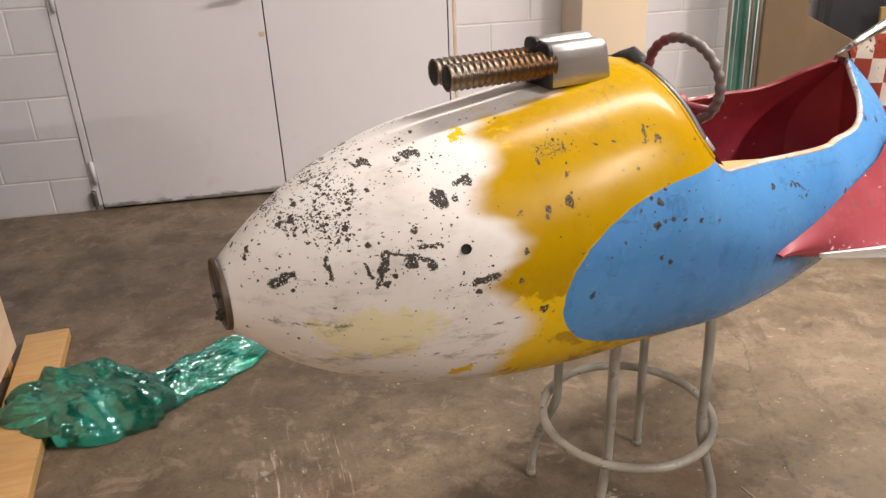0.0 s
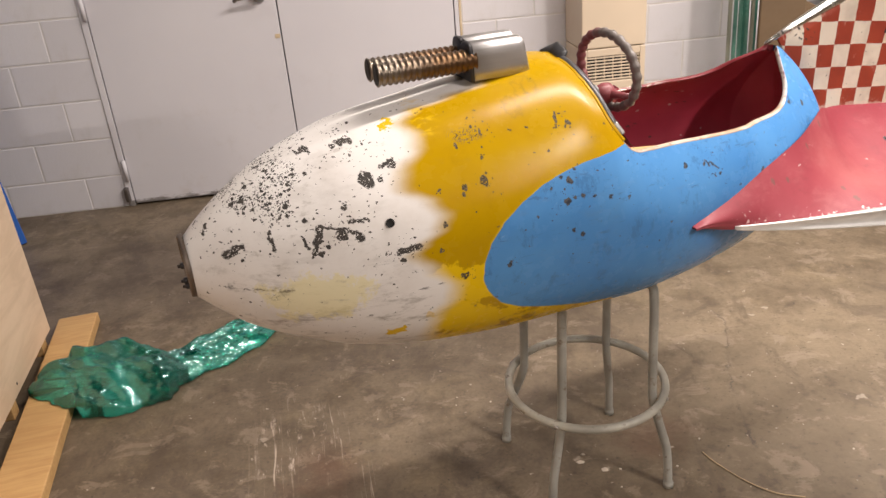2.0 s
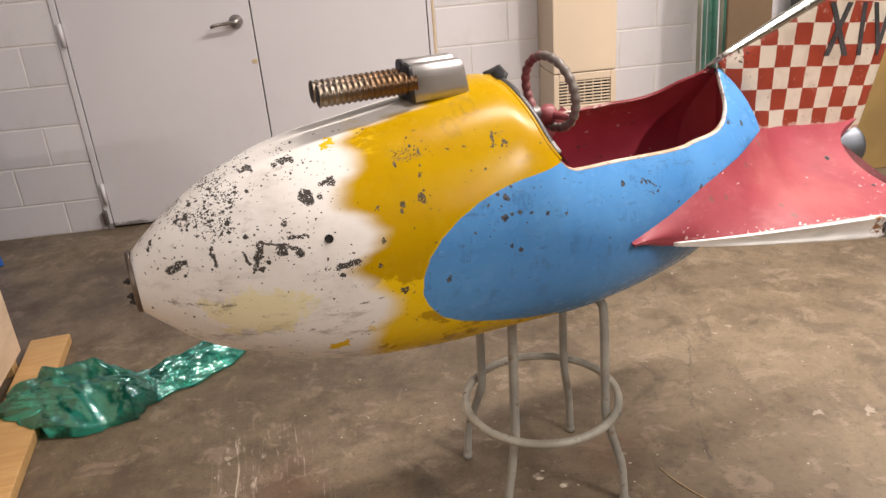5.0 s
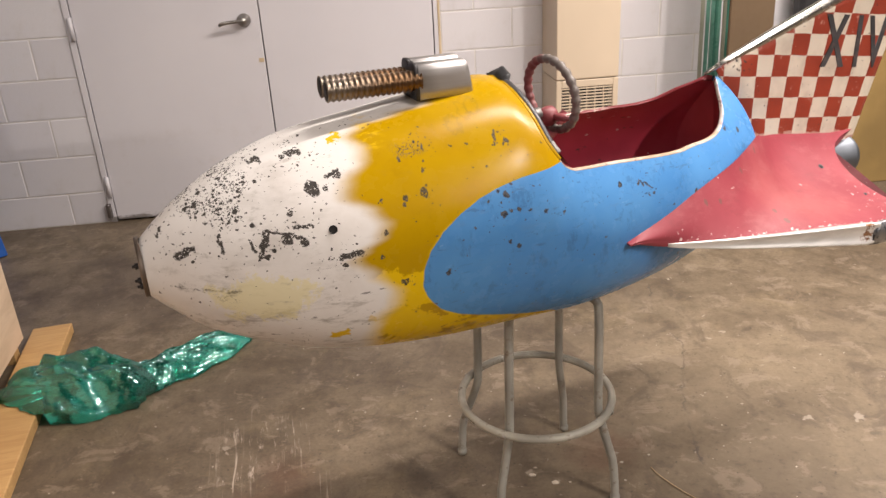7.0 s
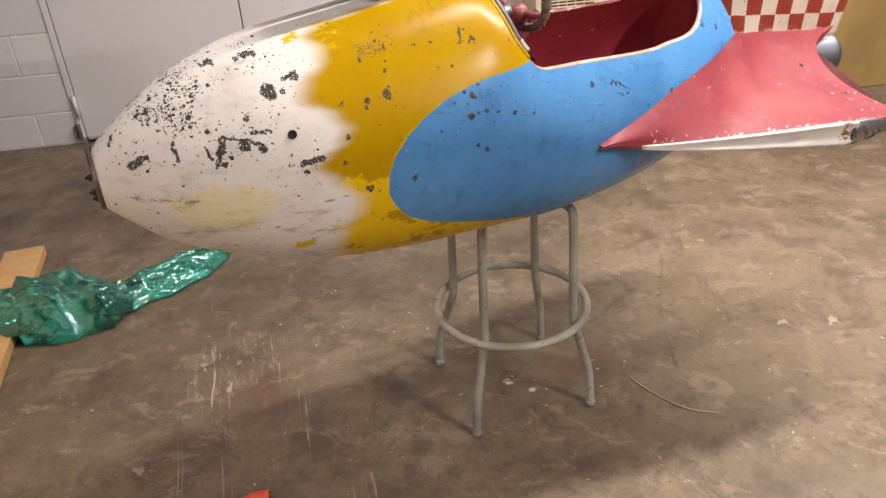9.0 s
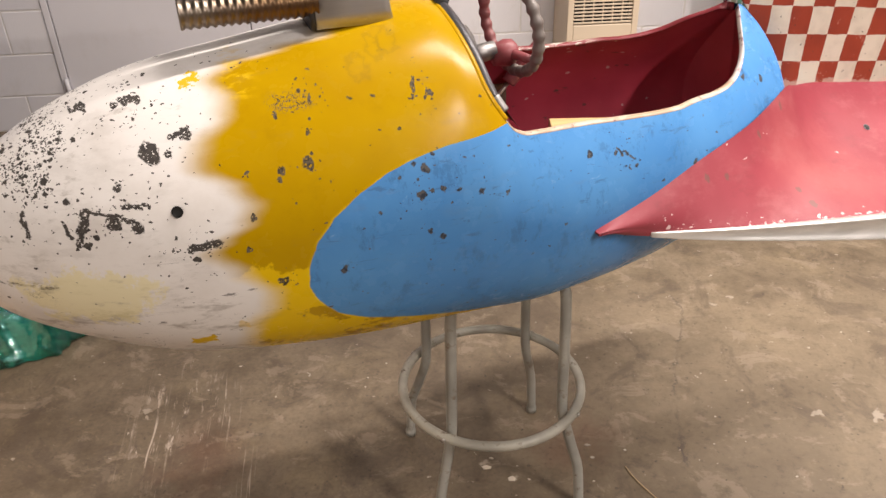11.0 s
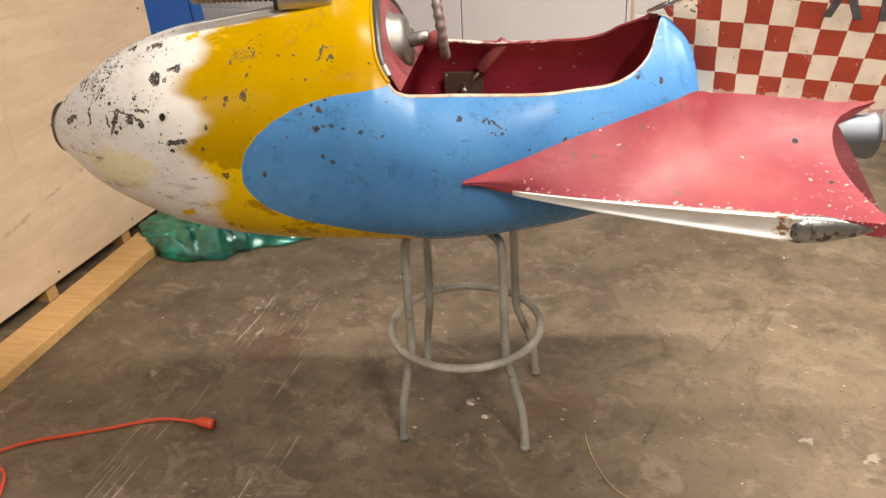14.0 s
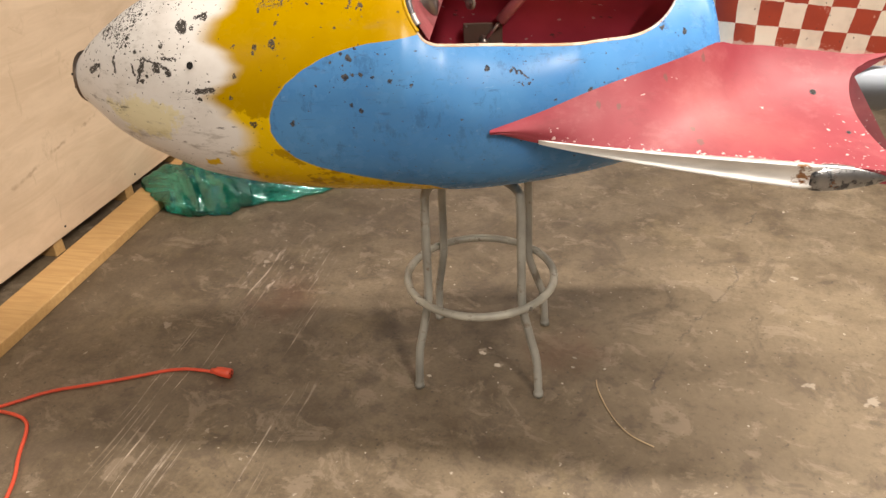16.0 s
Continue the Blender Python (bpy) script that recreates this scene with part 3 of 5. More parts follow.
def concrete():
    n = Net("worn_concrete")
    x, y, z = n.xyz()
    big = n.noise(1.1, 6, 0.6)
    mid = n.noise(5.5, 8, 0.68)
    fine = n.noise(90, 6, 0.65)
    col = n.mix(n.step(big, 0.32, 0.68), (0.120, 0.090, 0.060), (0.225, 0.174, 0.116))
    col = n.mix(n.math("MULTIPLY", n.step(mid, 0.42, 0.66), 0.7), col, (0.083, 0.058, 0.034))
    col = n.mix(n.math("MULTIPLY", n.step(n.noise(3.1, 7, 0.72, n.scaled(n.obj, (1, 1, 1), (3, 1, 0))), 0.53, 0.68), 0.5), col, (0.242, 0.186, 0.111))
    col = n.mix(n.math("MULTIPLY", n.step(fine, 0.4, 0.68), 0.35), col, (0.076, 0.055, 0.037))
    # broad pale zone at the right: brighter lamplight painted into the floor colour
    pale = n.step(n.math("ADD", n.away(n.scaled(n.obj, (0.8, 1, 1)), (1.35 * 0.8, 1.75, 0)), n.math("MULTIPLY", mid, 0.8)), 1.40, 0.75)
    col = n.mix(n.math("MULTIPLY", pale, 0.30), col, (0.293, 0.228, 0.152))
    grit = n.noise(26, 9, 0.78)
    col = n.mix(n.math("MULTIPLY", n.step(grit, 0.50, 0.66), 0.45), col, (0.067, 0.048, 0.031))
    col = n.mix(n.math("MULTIPLY", n.step(grit, 0.44, 0.30), 0.40), col, (0.303, 0.233, 0.155))
    # worn patches with hard edges, blotches and fine pitting
    scuff = n.step(n.noise(7.5, 9, 0.74, n.scaled(n.obj, (1, 1.25, 1), (1.7, 4.2, 0)), 0.5), 0.545, 0.60)
    col = n.mix(n.math("MULTIPLY", scuff, 0.42), col, (0.31, 0.245, 0.180))
    damp = n.step(n.noise(4.2, 8, 0.72, n.scaled(n.obj, (1.2, 1, 1), (6.1, 2.4, 0)), 0.7), 0.53, 0.62)
    col = n.mix(n.math("MULTIPLY", damp, 0.48), col, (0.078, 0.056, 0.040))
    pit = n.specks(n.warped(n.obj, 40, 0.02), 75, 0.22, 0.16)
    col = n.mix(n.math("MULTIPLY", pit, 0.55), col, (0.060, 0.044, 0.032))
    fleck = n.specks(n.warped(n.scaled(n.obj, (1, 1, 1), (3, 8, 0)), 45, 0.05), 40, 0.13, 0.07)
    col = n.mix(n.math("MULTIPLY", fleck, 0.7), col, (0.46, 0.40, 0.33))
    # oil stain toward the wall
    stain = n.step(n.math("ADD", n.away(n.scaled(n.obj, (0.8, 1, 1)), (-1.15 * 0.8, 2.75, 0)), n.math("MULTIPLY", n.noise(4.5, 8, 0.75), 1.1)), 1.22, 0.72)
    col = n.mix(n.math("MULTIPLY", stain, 0.42), col, (0.052, 0.036, 0.031))
    # rust marks under the stool and by the scratches
    rust = n.step(n.math("ADD", n.away(n.obj, (0.62, 1.55, 0)), n.math("MULTIPLY", n.noise(9, 6, 0.7), 0.30)), 0.30, 0.16)
    rust = n.math("MAXIMUM", rust, n.step(n.math("ADD", n.away(n.obj, (-0.28, 1.42, 0)), n.math("MULTIPLY", n.noise(8, 6, 0.7), 0.4)), 0.38, 0.2))
    col = n.mix(n.math("MULTIPLY", rust, 0.45), col, (0.115, 0.050, 0.028))
    blot = n.step(n.noise(11, 5, 0.7, n.scaled(n.obj, (1, 1, 1), (7, 3, 0))), 0.63, 0.70)
    col = n.mix(n.math("MULTIPLY", blot, 0.45), col, (0.055, 0.042, 0.033))
    # drag scratches, long and pale, in three places
    turned = n.scaled(n.obj, (1, 1, 1), (0, 0, 0), -15)
    sway = n.math("MULTIPLY_ADD", n.noise(2.0, 2), 0.05, -0.025)
    tx, ty, tz = n.xyz(turned)
    lane = n.join(n.math("ADD", tx, sway), ty, 0.0)
    scr = n.step(n.noise(120, 3, 0.6, n.scaled(lane, (1.0, 0.018, 1.0))), 0.57, 0.66)
    zone = None
    for a, b, wide, long_ in ((-0.05, 1.17, 0.085, 0.62), (0.13, 1.62, 0.05, 0.17), (0.34, 0.86, 0.085, 0.24), (0.20, 1.30, 0.05, 0.16), (0.02, 0.72, 0.11, 0.22)):
        d = n.math("ADD", n.away(n.scaled(lane, (1 / wide, 1 / long_, 0)), (a / wide, b / long_, 0)), n.math("MULTIPLY_ADD", mid, 1.2, -0.6))
        hit = n.step(d, 1.2, 0.4)
        zone = hit if zone is None else n.math("MAXIMUM", zone, hit)
    scr = n.math("MULTIPLY", n.math("MULTIPLY", scr, zone), n.step(n.noise(9, 6, 0.75), 0.36, 0.58))
    col = n.mix(n.math("MULTIPLY", scr, 0.85), col, (0.50, 0.42, 0.34))
    dust = n.step(n.away(n.scaled(lane, (5.5, 3.2, 0)), (0.02 * 5.5, 1.60 * 3.2, 0)), 1.0, 0.2)
    chalk = n.step(n.noise(70, 5, 0.75, n.scaled(lane, (1.0, 0.12, 1.0), (2, 0, 0))), 0.53, 0.62)
    col = n.mix(n.math("MULTIPLY", n.math("MULTIPLY", dust, n.math("MULTIPLY", chalk, n.step(n.noise(12, 5, 0.7), 0.45, 0.62))), 0.8), col, (0.54, 0.45, 0.37))
    # scuffed pale spots
    jig = n.t.nodes.new("ShaderNodeTexNoise")
    n.t.links.new(n.obj, jig.inputs["Vector"])
    jig.inputs["Scale"].default_value, jig.inputs["Detail"].default_value = 28, 5
    add = n.t.nodes.new("ShaderNodeVectorMath")
    add.operation = "MULTIPLY_ADD"
    n.t.links.new(jig.outputs["Color"], add.inputs[0])
    add.inputs[1].default_value = (0.09, 0.09, 0)
    n.t.links.new(n.obj, add.inputs[2])
    for a, b, r in ((-0.485, 1.568, 0.013), (-0.527, 1.147, 0.014), (-0.078, 0.87, 0.010), (0.408, 1.443, 0.016), (0.474, 1.416, 0.014), (1.241, 1.684, 0.017), (1.386, 1.685, 0.014), (1.074, 2.156, 0.014), (1.138, 2.199, 0.012)):
        spot = n.step(n.away(add.outputs[0], (a + 0.045, b + 0.045, 0.0)), r, r * 0.6)
        col = n.mix(n.math("MULTIPLY", spot, 0.6), col, (0.42, 0.36, 0.29))
    crumb = n.step(n.noise(38, 3, 0.5), 0.735, 0.75)
    col = n.mix(n.math("MULTIPLY", crumb, 0.8), col, (0.52, 0.46, 0.38))
    dots = n.step(n.noise(60, 2, 0.5, n.scaled(n.obj, (1, 1, 1), (5, 2, 0))), 0.75, 0.765)
    col = n.mix(n.math("MULTIPLY", dots, 0.8), col, (0.035, 0.028, 0.02))
    # a long crack
    run = n.curve(y, [(1.15, 0.90), (1.28, 0.899), (1.496, 0.88), (1.667, 0.884), (1.835, 0.906), (2.11, 0.979), (2.345, 0.916), (2.589, 0.955), (2.819, 0.897)], 0.85, 1.0, "LINEAR")
    cx = n.math("ADD", n.math("SUBTRACT", x, run), n.math("MULTIPLY_ADD", n.noise(22, 6, 0.75), 0.07, -0.035))
    crack = n.math("MULTIPLY", n.step(n.math("ABSOLUTE", cx), 0.007, 0.001), n.step(n.noise(5, 4), 0.40, 0.55))
    crack = n.math("MULTIPLY", crack, n.step(y, 1.1, 1.25))
    col = n.mix(n.math("MULTIPLY", crack, 0.65), col, (0.06, 0.045, 0.036))
    n.bump(n.math("ADD", n.math("MULTIPLY", fine, 0.5), n.math("SUBTRACT", mid, crack)), 0.3, 0.003)
    return n.done(col, n.math("MULTIPLY_ADD", mid, 0.35, 0.34))


def door_paint():
    n = Net("painted_steel_door")
    x, y, z = n.xyz()
    col = n.mix(n.step(n.noise(1.4, 4), 0.3, 0.7), (0.645, 0.63, 0.665), (0.685, 0.67, 0.70))
    foot = n.step(n.math("ADD", z, n.math("MULTIPLY", n.noise(26, 6, 0.75, n.scaled(n.obj, (0.35, 1, 1))), 0.10)), 0.088, 0.070)
    col = n.mix(n.math("MULTIPLY", foot, 0.8), col, (0.10, 0.085, 0.07))
    smear = n.math("MULTIPLY", n.step(n.noise(6, 7, 0.7), 0.52, 0.75), n.step(z, 0.9, 0.1))
    col = n.mix(n.math("MULTIPLY", smear, 0.3), col, (0.45, 0.40, 0.36))
    nick = n.math("MULTIPLY", n.step(n.noise(17, 5, 0.6), 0.715, 0.725), n.step(z, 0.8, 0.1))
    col = n.mix(n.math("MULTIPLY", nick, 0.7), col, (0.16, 0.14, 0.12))
    n.bump(n.noise(90, 4), 0.06, 0.001)
    return n.done(col, n.math("MULTIPLY_ADD", n.noise(20, 4), 0.15, 0.36))


def painted_block():
    n = Net("painted_block")
    obj = n.t.nodes.new("ShaderNodeObjectInfo").outputs["Random"]
    col = n.mix(obj, (0.63, 0.615, 0.645), (0.70, 0.685, 0.71))
    col = n.mix(n.math("MULTIPLY", n.step(n.noise(5, 6, 0.7), 0.5, 0.75), 0.35), col, (0.52, 0.49, 0.46))
    n.bump(n.noise(70, 6, 0.7), 0.35, 0.003)
    return n.done(col, 0.6)


def wood(name, a, b, grain=(1.0, 14.0, 14.0), rough=0.55, knots=0.0):
    n = Net(name)
    g = n.noise(5, 6, 0.6, n.scaled(n.obj, grain), 0.6)
    col = n.mix(n.step(g, 0.35, 0.68), a, b)
    col = n.mix(n.math("MULTIPLY", n.step(n.noise(2.2, 5), 0.45, 0.75), 0.4), col, tuple(0.75 * c for c in b))
    if knots:
        k = n.voronoi(3.0, n.scaled(n.obj, (1.0, 1.6, 1.0)))
        col = n.mix(n.step(k, 0.09, 0.04), col, (0.22, 0.10, 0.04))
    n.bump(g, 0.15, 0.001)
    return n.done(col, rough)


def crate_ply():
    n = Net("crate_plywood")
    g = n.noise(5, 7, 0.65, n.scaled(n.obj, (0.6, 1.0, 3.0)), 0.8)
    col = n.mix(n.step(g, 0.35, 0.68), (0.66, 0.51, 0.37), (0.57, 0.43, 0.30))
    col = n.mix(n.math("MULTIPLY", n.step(n.noise(2.6, 6, 0.7), 0.46, 0.72), 0.4), col, (0.46, 0.34, 0.23))
    swipe = n.step(n.noise(9, 5, 0.7, n.scaled(n.obj, (1.0, 1.0, 0.35), (0, 0, 0), 0), 1.5), 0.62, 0.68)
    col = n.mix(n.math("MULTIPLY", swipe, 0.3), col, (0.40, 0.29, 0.19))
    x, y, z = n.xyz()
    run = n.stroke(n.warped(n.join(x, 0.0, z), 9, 0.06), (-1.0, 0.315), (-0.45, 0.415))
    split = n.math("MULTIPLY", n.step(n.math("ADD", run, n.math("MULTIPLY", n.noise(40, 4, 0.7), 0.02)), 0.020, 0.011), n.step(n.noise(14, 4), 0.40, 0.60))
    col = n.mix(n.math("MULTIPLY", split, 0.55), col, (0.24, 0.15, 0.09))
    dots = n.step(n.noise(30, 2, 0.5), 0.76, 0.775)
    col = n.mix(n.math("MULTIPLY", dots, 0.8), col, (0.12, 0.08, 0.05))
    n.bump(g, 0.15, 0.001)
    return n.done(col, 0.6)


def green_film():
    n = Net("green_plastic_film")
    col = n.mix(n.step(n.noise(7, 4), 0.3, 0.7), (0.001, 0.27, 0.215), (0.008, 0.52, 0.44))
    x, y, z = n.xyz()
    along = n.math("MULTIPLY_ADD", x, 0.60, n.math("MULTIPLY", y, 0.80))
    across = n.math("MULTIPLY_ADD", y, 0.60, n.math("MULTIPLY", x, -0.80))
    grain = n.join(n.math("MULTIPLY", along, 0.13), across, z)
    crease = n.math("ABSOLUTE", n.math("SUBTRACT", n.noise(44, 3, 0.5, grain, 0.3), 0.5))
    cross = n.math("ABSOLUTE", n.math("SUBTRACT", n.noise(15, 2, 0.5, n.scaled(n.obj, (1.4, 0.7, 1), (3, 1, 0), -30), 0.3), 0.5))
    n.bump(n.math("MULTIPLY_ADD", crease, 1.0, n.math("MULTIPLY", cross, 0.45)), 0.7, 0.010)
    nor = n.b.inputs["Normal"].links[0].from_socket
    clear = n.t.nodes.new("ShaderNodeBsdfTransparent")
    clear.inputs[0].default_value = (0.36, 0.90, 0.81, 1)
    body = n.t.nodes.new("ShaderNodeBsdfTranslucent")
    face = n.t.nodes.new("ShaderNodeBsdfDiffuse")
    gloss = n.t.nodes.new("ShaderNodeBsdfGlossy")
    gloss.inputs[0].default_value, gloss.inputs["Roughness"].default_value = (0.62, 1.0, 0.93, 1), 0.07
    lw = n.t.nodes.new("ShaderNodeLayerWeight")
    lw.inputs[0].default_value = 0.56
    for x in (body, face):
        n.put(x.inputs[0], col)
    for x in (body, face, gloss, lw):
        n.t.links.new(nor, x.inputs["Normal"])
    m0, m1, m2 = [n.t.nodes.new("ShaderNodeMixShader") for k in range(3)]
    m0.inputs[0].default_value = 0.5
    n.t.links.new(body.outputs[0], m0.inputs[1])
    n.t.links.new(face.outputs[0], m0.inputs[2])
    m1.inputs[0].default_value = 0.20
    n.t.links.new(clear.outputs[0], m1.inputs[1])
    n.t.links.new(m0.outputs[0], m1.inputs[2])
    n.t.links.new(lw.outputs["Fresnel"], m2.inputs[0])
    n.t.links.new(m1.outputs[0], m2.inputs[1])
    n.t.links.new(gloss.outputs[0], m2.inputs[2])
    n.t.links.new(m2.outputs[0], n.t.nodes["Material Output"].inputs[0])
    return n.m


M_HULL = hull_paint()
M_RED, M_MAROON, M_CHECK = red_paint(), maroon_paint(), checker_paint()
M_CHROME = metal("pitted_chrome", (0.56, 0.55, 0.53), 0.24, 0.12, 26)
M_TRIM = trim_metal()
M_NOZZLE = metal("dull_nozzle_metal", (0.20, 0.22, 0.25), 0.52, 0.06, 18)
M_RUSTY = metal("rusted_chrome", (0.50, 0.48, 0.46), 0.40, 0.30, 34)
M_BRUSHED = metal("brushed_aluminium", (0.50, 0.485, 0.48), 0.46, 0.0, 90, (0.05, 1.0, 1.0))
M_TIP = tip_metal()
M_PIPE = pipe_metal()
M_RING = metal("corroded_ring", (0.20, 0.165, 0.14), 0.5, 0.35, 40)
M_CAST = metal("grey_cast_aluminium", (0.36, 0.345, 0.34), 0.50, 0.0, 24)
M_DARK = plain("dark_cast_metal", (0.045, 0.042, 0.045), 0.45, 0.6)
M_GREY = plain("dark_grey_metal", (0.085, 0.082, 0.09), 0.42, 0.5, 0.3, 20)
M_PANEL = metal("grey_panel_metal", (0.30, 0.28, 0.28), 0.42, 0.1, 20)
M_STEEL = plain("grey_stool_paint", (0.36, 0.355, 0.32), 0.42, 0.2, 0.3, 30, 0.2, (0.17, 0.125, 0.085))
M_RINGPAINT = plain("scuffed_ring_paint", (0.42, 0.40, 0.34), 0.5, 0.1, 0.35, 34, 0.4, (0.13, 0.095, 0.065))
M_COAMING, M_FARRIM = coaming_paint(), far_rim_paint()


def grip_paint():
    n = Net("weathered_grip")
    u, v, w = n.xyz()
    f = n.step(n.math("ADD", v, n.math("MULTIPLY_ADD", n.noise(25, 4), 0.06, -0.03)), -0.005, 0.025)
    col = n.mix(f, n.mix(n.noise(40, 4), (0.19, 0.165, 0.15), (0.11, 0.09, 0.083)), n.mix(n.noise(40, 4), (0.24, 0.065, 0.068), (0.15, 0.06, 0.06)))
    n.bump(n.noise(90, 4), 0.3, 0.001)
    return n.done(col, 0.5)


M_WHEEL = grip_paint()
M_PINK = plain("faded_red_hub", (0.22, 0.05, 0.058), 0.45, 0.0, 0.35, 50, 0.3, (0.24, 0.13, 0.12))
# near-black that stands for the shade inside hollows, holes and slots
M_BLACK = plain("hollow_shade_black", (0.012, 0.011, 0.01), 0.7)
M_LETTER = plain("worn_black_lettering", (0.055, 0.055, 0.06), 0.5, 0.0, 0.4, 60, 0.1, (0.25, 0.12, 0.09))
M_PLATE = plain("brown_plate", (0.16, 0.11, 0.085), 0.45, 0.5, 0.3, 40)
M_FLOOR, M_BLOCK = concrete(), painted_block()
M_MORTAR = plain("painted_mortar", (0.66, 0.635, 0.615), 0.7, 0.0, 0.15, 20)
M_DOOR = door_paint()
M_GAP = plain("dark_gap", (0.03, 0.027, 0.025), 0.8)
M_TAN = plain("tan_frame_paint", (0.58, 0.46, 0.30), 0.5)
M_HEATER = plain("beige_enamel", (0.64, 0.53, 0.40), 0.4, 0.0, 0.08, 6, 0.05)
M_PLY = crate_ply()
M_PINE = wood("pine_lumber", (0.58, 0.365, 0.155), (0.49, 0.29, 0.115), (14, 1.2, 14), 0.5, 1.0)
M_BOARD = wood("seat_plywood", (0.66, 0.46, 0.22), (0.56, 0.38, 0.17), (1, 10, 10), 0.5)
M_CARD = plain("brown_cardboard", (0.125, 0.080, 0.042), 0.8, 0.0, 0.15, 10, 0.1)
M_CARD_2 = plain("golden_fibreboard", (0.24, 0.155, 0.05), 0.7, 0.0, 0.2, 10, 0.1)
M_SHEET = plain("grey_green_sheet", (0.33, 0.34, 0.27), 0.35, 0.0, 0.3, 14)
M_TEAL_2 = plain("dark_teal_film", (0.07, 0.24, 0.18), 0.3, 0.0, 0.4, 14)
M_TEAL = plain("teal_film", (0.14, 0.34, 0.27), 0.3, 0.0, 0.4, 14)
M_BLUE = plain("blue_enamel", (0.02, 0.11, 0.44), 0.4, 0.0, 0.1, 8, 0.1)
M_ORANGE = plain("orange_cord_rubber", (0.62, 0.075, 0.035), 0.45, 0.0, 0.15, 30, 0.1)
M_FLAKE = plain("pale_paint_flake", (0.52, 0.46, 0.38), 0.6, 0.0, 0.4, 30)
M_STRAW = plain("dry_twine", (0.48, 0.36, 0.22), 0.7)
# kept dark so that these unseen surfaces bounce little light
M_WALL = plain("unseen_wall_paint", (0.22, 0.20, 0.18), 0.7, 0.0, 0.1, 4, 0.1)
M_CEIL = plain("unseen_ceiling_paint", (0.20, 0.185, 0.17), 0.8, 0.0, 0.08, 4, 0.1)
M_FILM = green_film()
M_HANDLE = metal("dull_door_hardware", (0.40, 0.38, 0.36), 0.3, 0.0, 30)
M_BLACKBOX = plain("black_plastic", (0.02, 0.02, 0.022), 0.5)

# ---- the room ----
part("floor", mesh_of("floor", *((lambda r: (r, [(0, 1, 2, 3)]))([(-4, -7.2, 0), (7.4, -7.2, 0), (7.4, 5.6, 0), (-4, 5.6, 0)])), False), M_FLOOR)
tagged(bpy.data.objects["floor"], "worn brown-grey concrete floor with scratches and stains", "floor", kind="structure")
# unseen ceiling and outer walls, added to close the room and hold down fill
tagged(part("ceiling", box_bm(-4, 7.4, -7.2, 5.6, CEIL, CEIL + 0.1), M_CEIL), "plain unseen ceiling, dark to limit bounced light", "ceiling", kind="structure")
for nm, b in (("wall_west", (-3.2, -3.1, -7.0, 3.2)), ("wall_east", (7.2, 7.3, -7.0, 5.3)), ("wall_south", (-4, 7.4, -7.1, -7.0))):
    tagged(part(nm, box_bm(*b, 0, CEIL), M_WALL), "plain unseen wall, dark to limit bounced light", "wall", kind="structure")

# the block wall stands turned a little: s along it from the door's hinge side, d out from it
WALL_AT, WALL_TURN = (-1.69, 3.53, 0.0), 9.5
DOOR_W, DOOR_H = 1.77, 2.06
wall_north = tagged(new("wall_north"), "white-painted concrete block wall", "wall", kind="structure")
wall_north.matrix_world = pose(*WALL_AT, 0, 0, WALL_TURN)
wm = bmesh.new()
for b in ((-2.2, -0.03, 0.0068, 0.2, 0, CEIL), (DOOR_W + 0.03, 9.1, 0.0068, 0.2, 0, CEIL), (-0.03, DOOR_W + 0.03, 0.0068, 0.2, DOOR_H + 0.03, CEIL), (-0.03, DOOR_W + 0.03, 0.12, 0.2, 0, DOOR_H + 0.03)):
    t = box_bm(*b)
    me = bpy.data.meshes.new("t")
    t.to_mesh(me)
    t.free()
    wm.from_mesh(me)
    bpy.data.meshes.remove(me)
part("mortar", wm, M_MORTAR, wall_north)

door = tagged(new("door_1"), "closed double steel door painted off-white with scuffed foot", "door", kind="structure")
door.matrix_world = pose(*WALL_AT, 0, 0, WALL_TURN)
part("door_leaf", box_bm(0.004, 0.897, 0.0, 0.045, 0.012, DOOR_H, 0.003), M_DOOR, door)
part("door_leaf", box_bm(0.903, DOOR_W - 0.004, 0.0, 0.045, 0.012, DOOR_H, 0.003), M_DOOR, door)
part("gap", box_bm(-0.02, DOOR_W + 0.02, 0.05, 0.11, 0, DOOR_H + 0.02), M_GAP, door)
part("jamb", box_bm(-0.03, -0.001, -0.004, 0.05, 0, DOOR_H + 0.03, 0.002), M_DOOR, door)
part("jamb", box_bm(DOOR_W + 0.001, DOOR_W + 0.022, -0.004, 0.05, 0, DOOR_H + 0.03, 0.002), M_DOOR, door)
part("edge_strip", box_bm(DOOR_W + 0.0225, DOOR_W + 0.034, -0.006, 0.05, 0, DOOR_H + 0.03, 0.002), M_TAN, door, "bare tan strip beside the frame")
part("head", box_bm(-0.001, DOOR_W + 0.001, -0.004, 0.05, DOOR_H + 0.003, DOOR_H + 0.03), M_DOOR, door)
for hz in (0.20, 1.01, 1.82):
    part("hinge", mesh_of("hinge", *tube([(-0.004, -0.012, hz - 0.055), (-0.004, -0.012, hz + 0.055)], 0.011, 12), True), M_DOOR, door)
for hz in (0.07,):
    part("stop", box_bm(-0.038, -0.012, -0.03, -0.004, 0.03, 0.11, 0.008), M_PANEL, door, "worn metal stop at the hinge side")
knob = part("handle_rose", mesh_of("rose", *lathe([(0, 0.0), (0.0, 0.033), (0.012, 0.033), (0.02, 0.024), (0.05, 0.020), (0.055, 0.0)], (0.822, 0.0, 1.0), (0, -1, 0))), M_HANDLE, door)
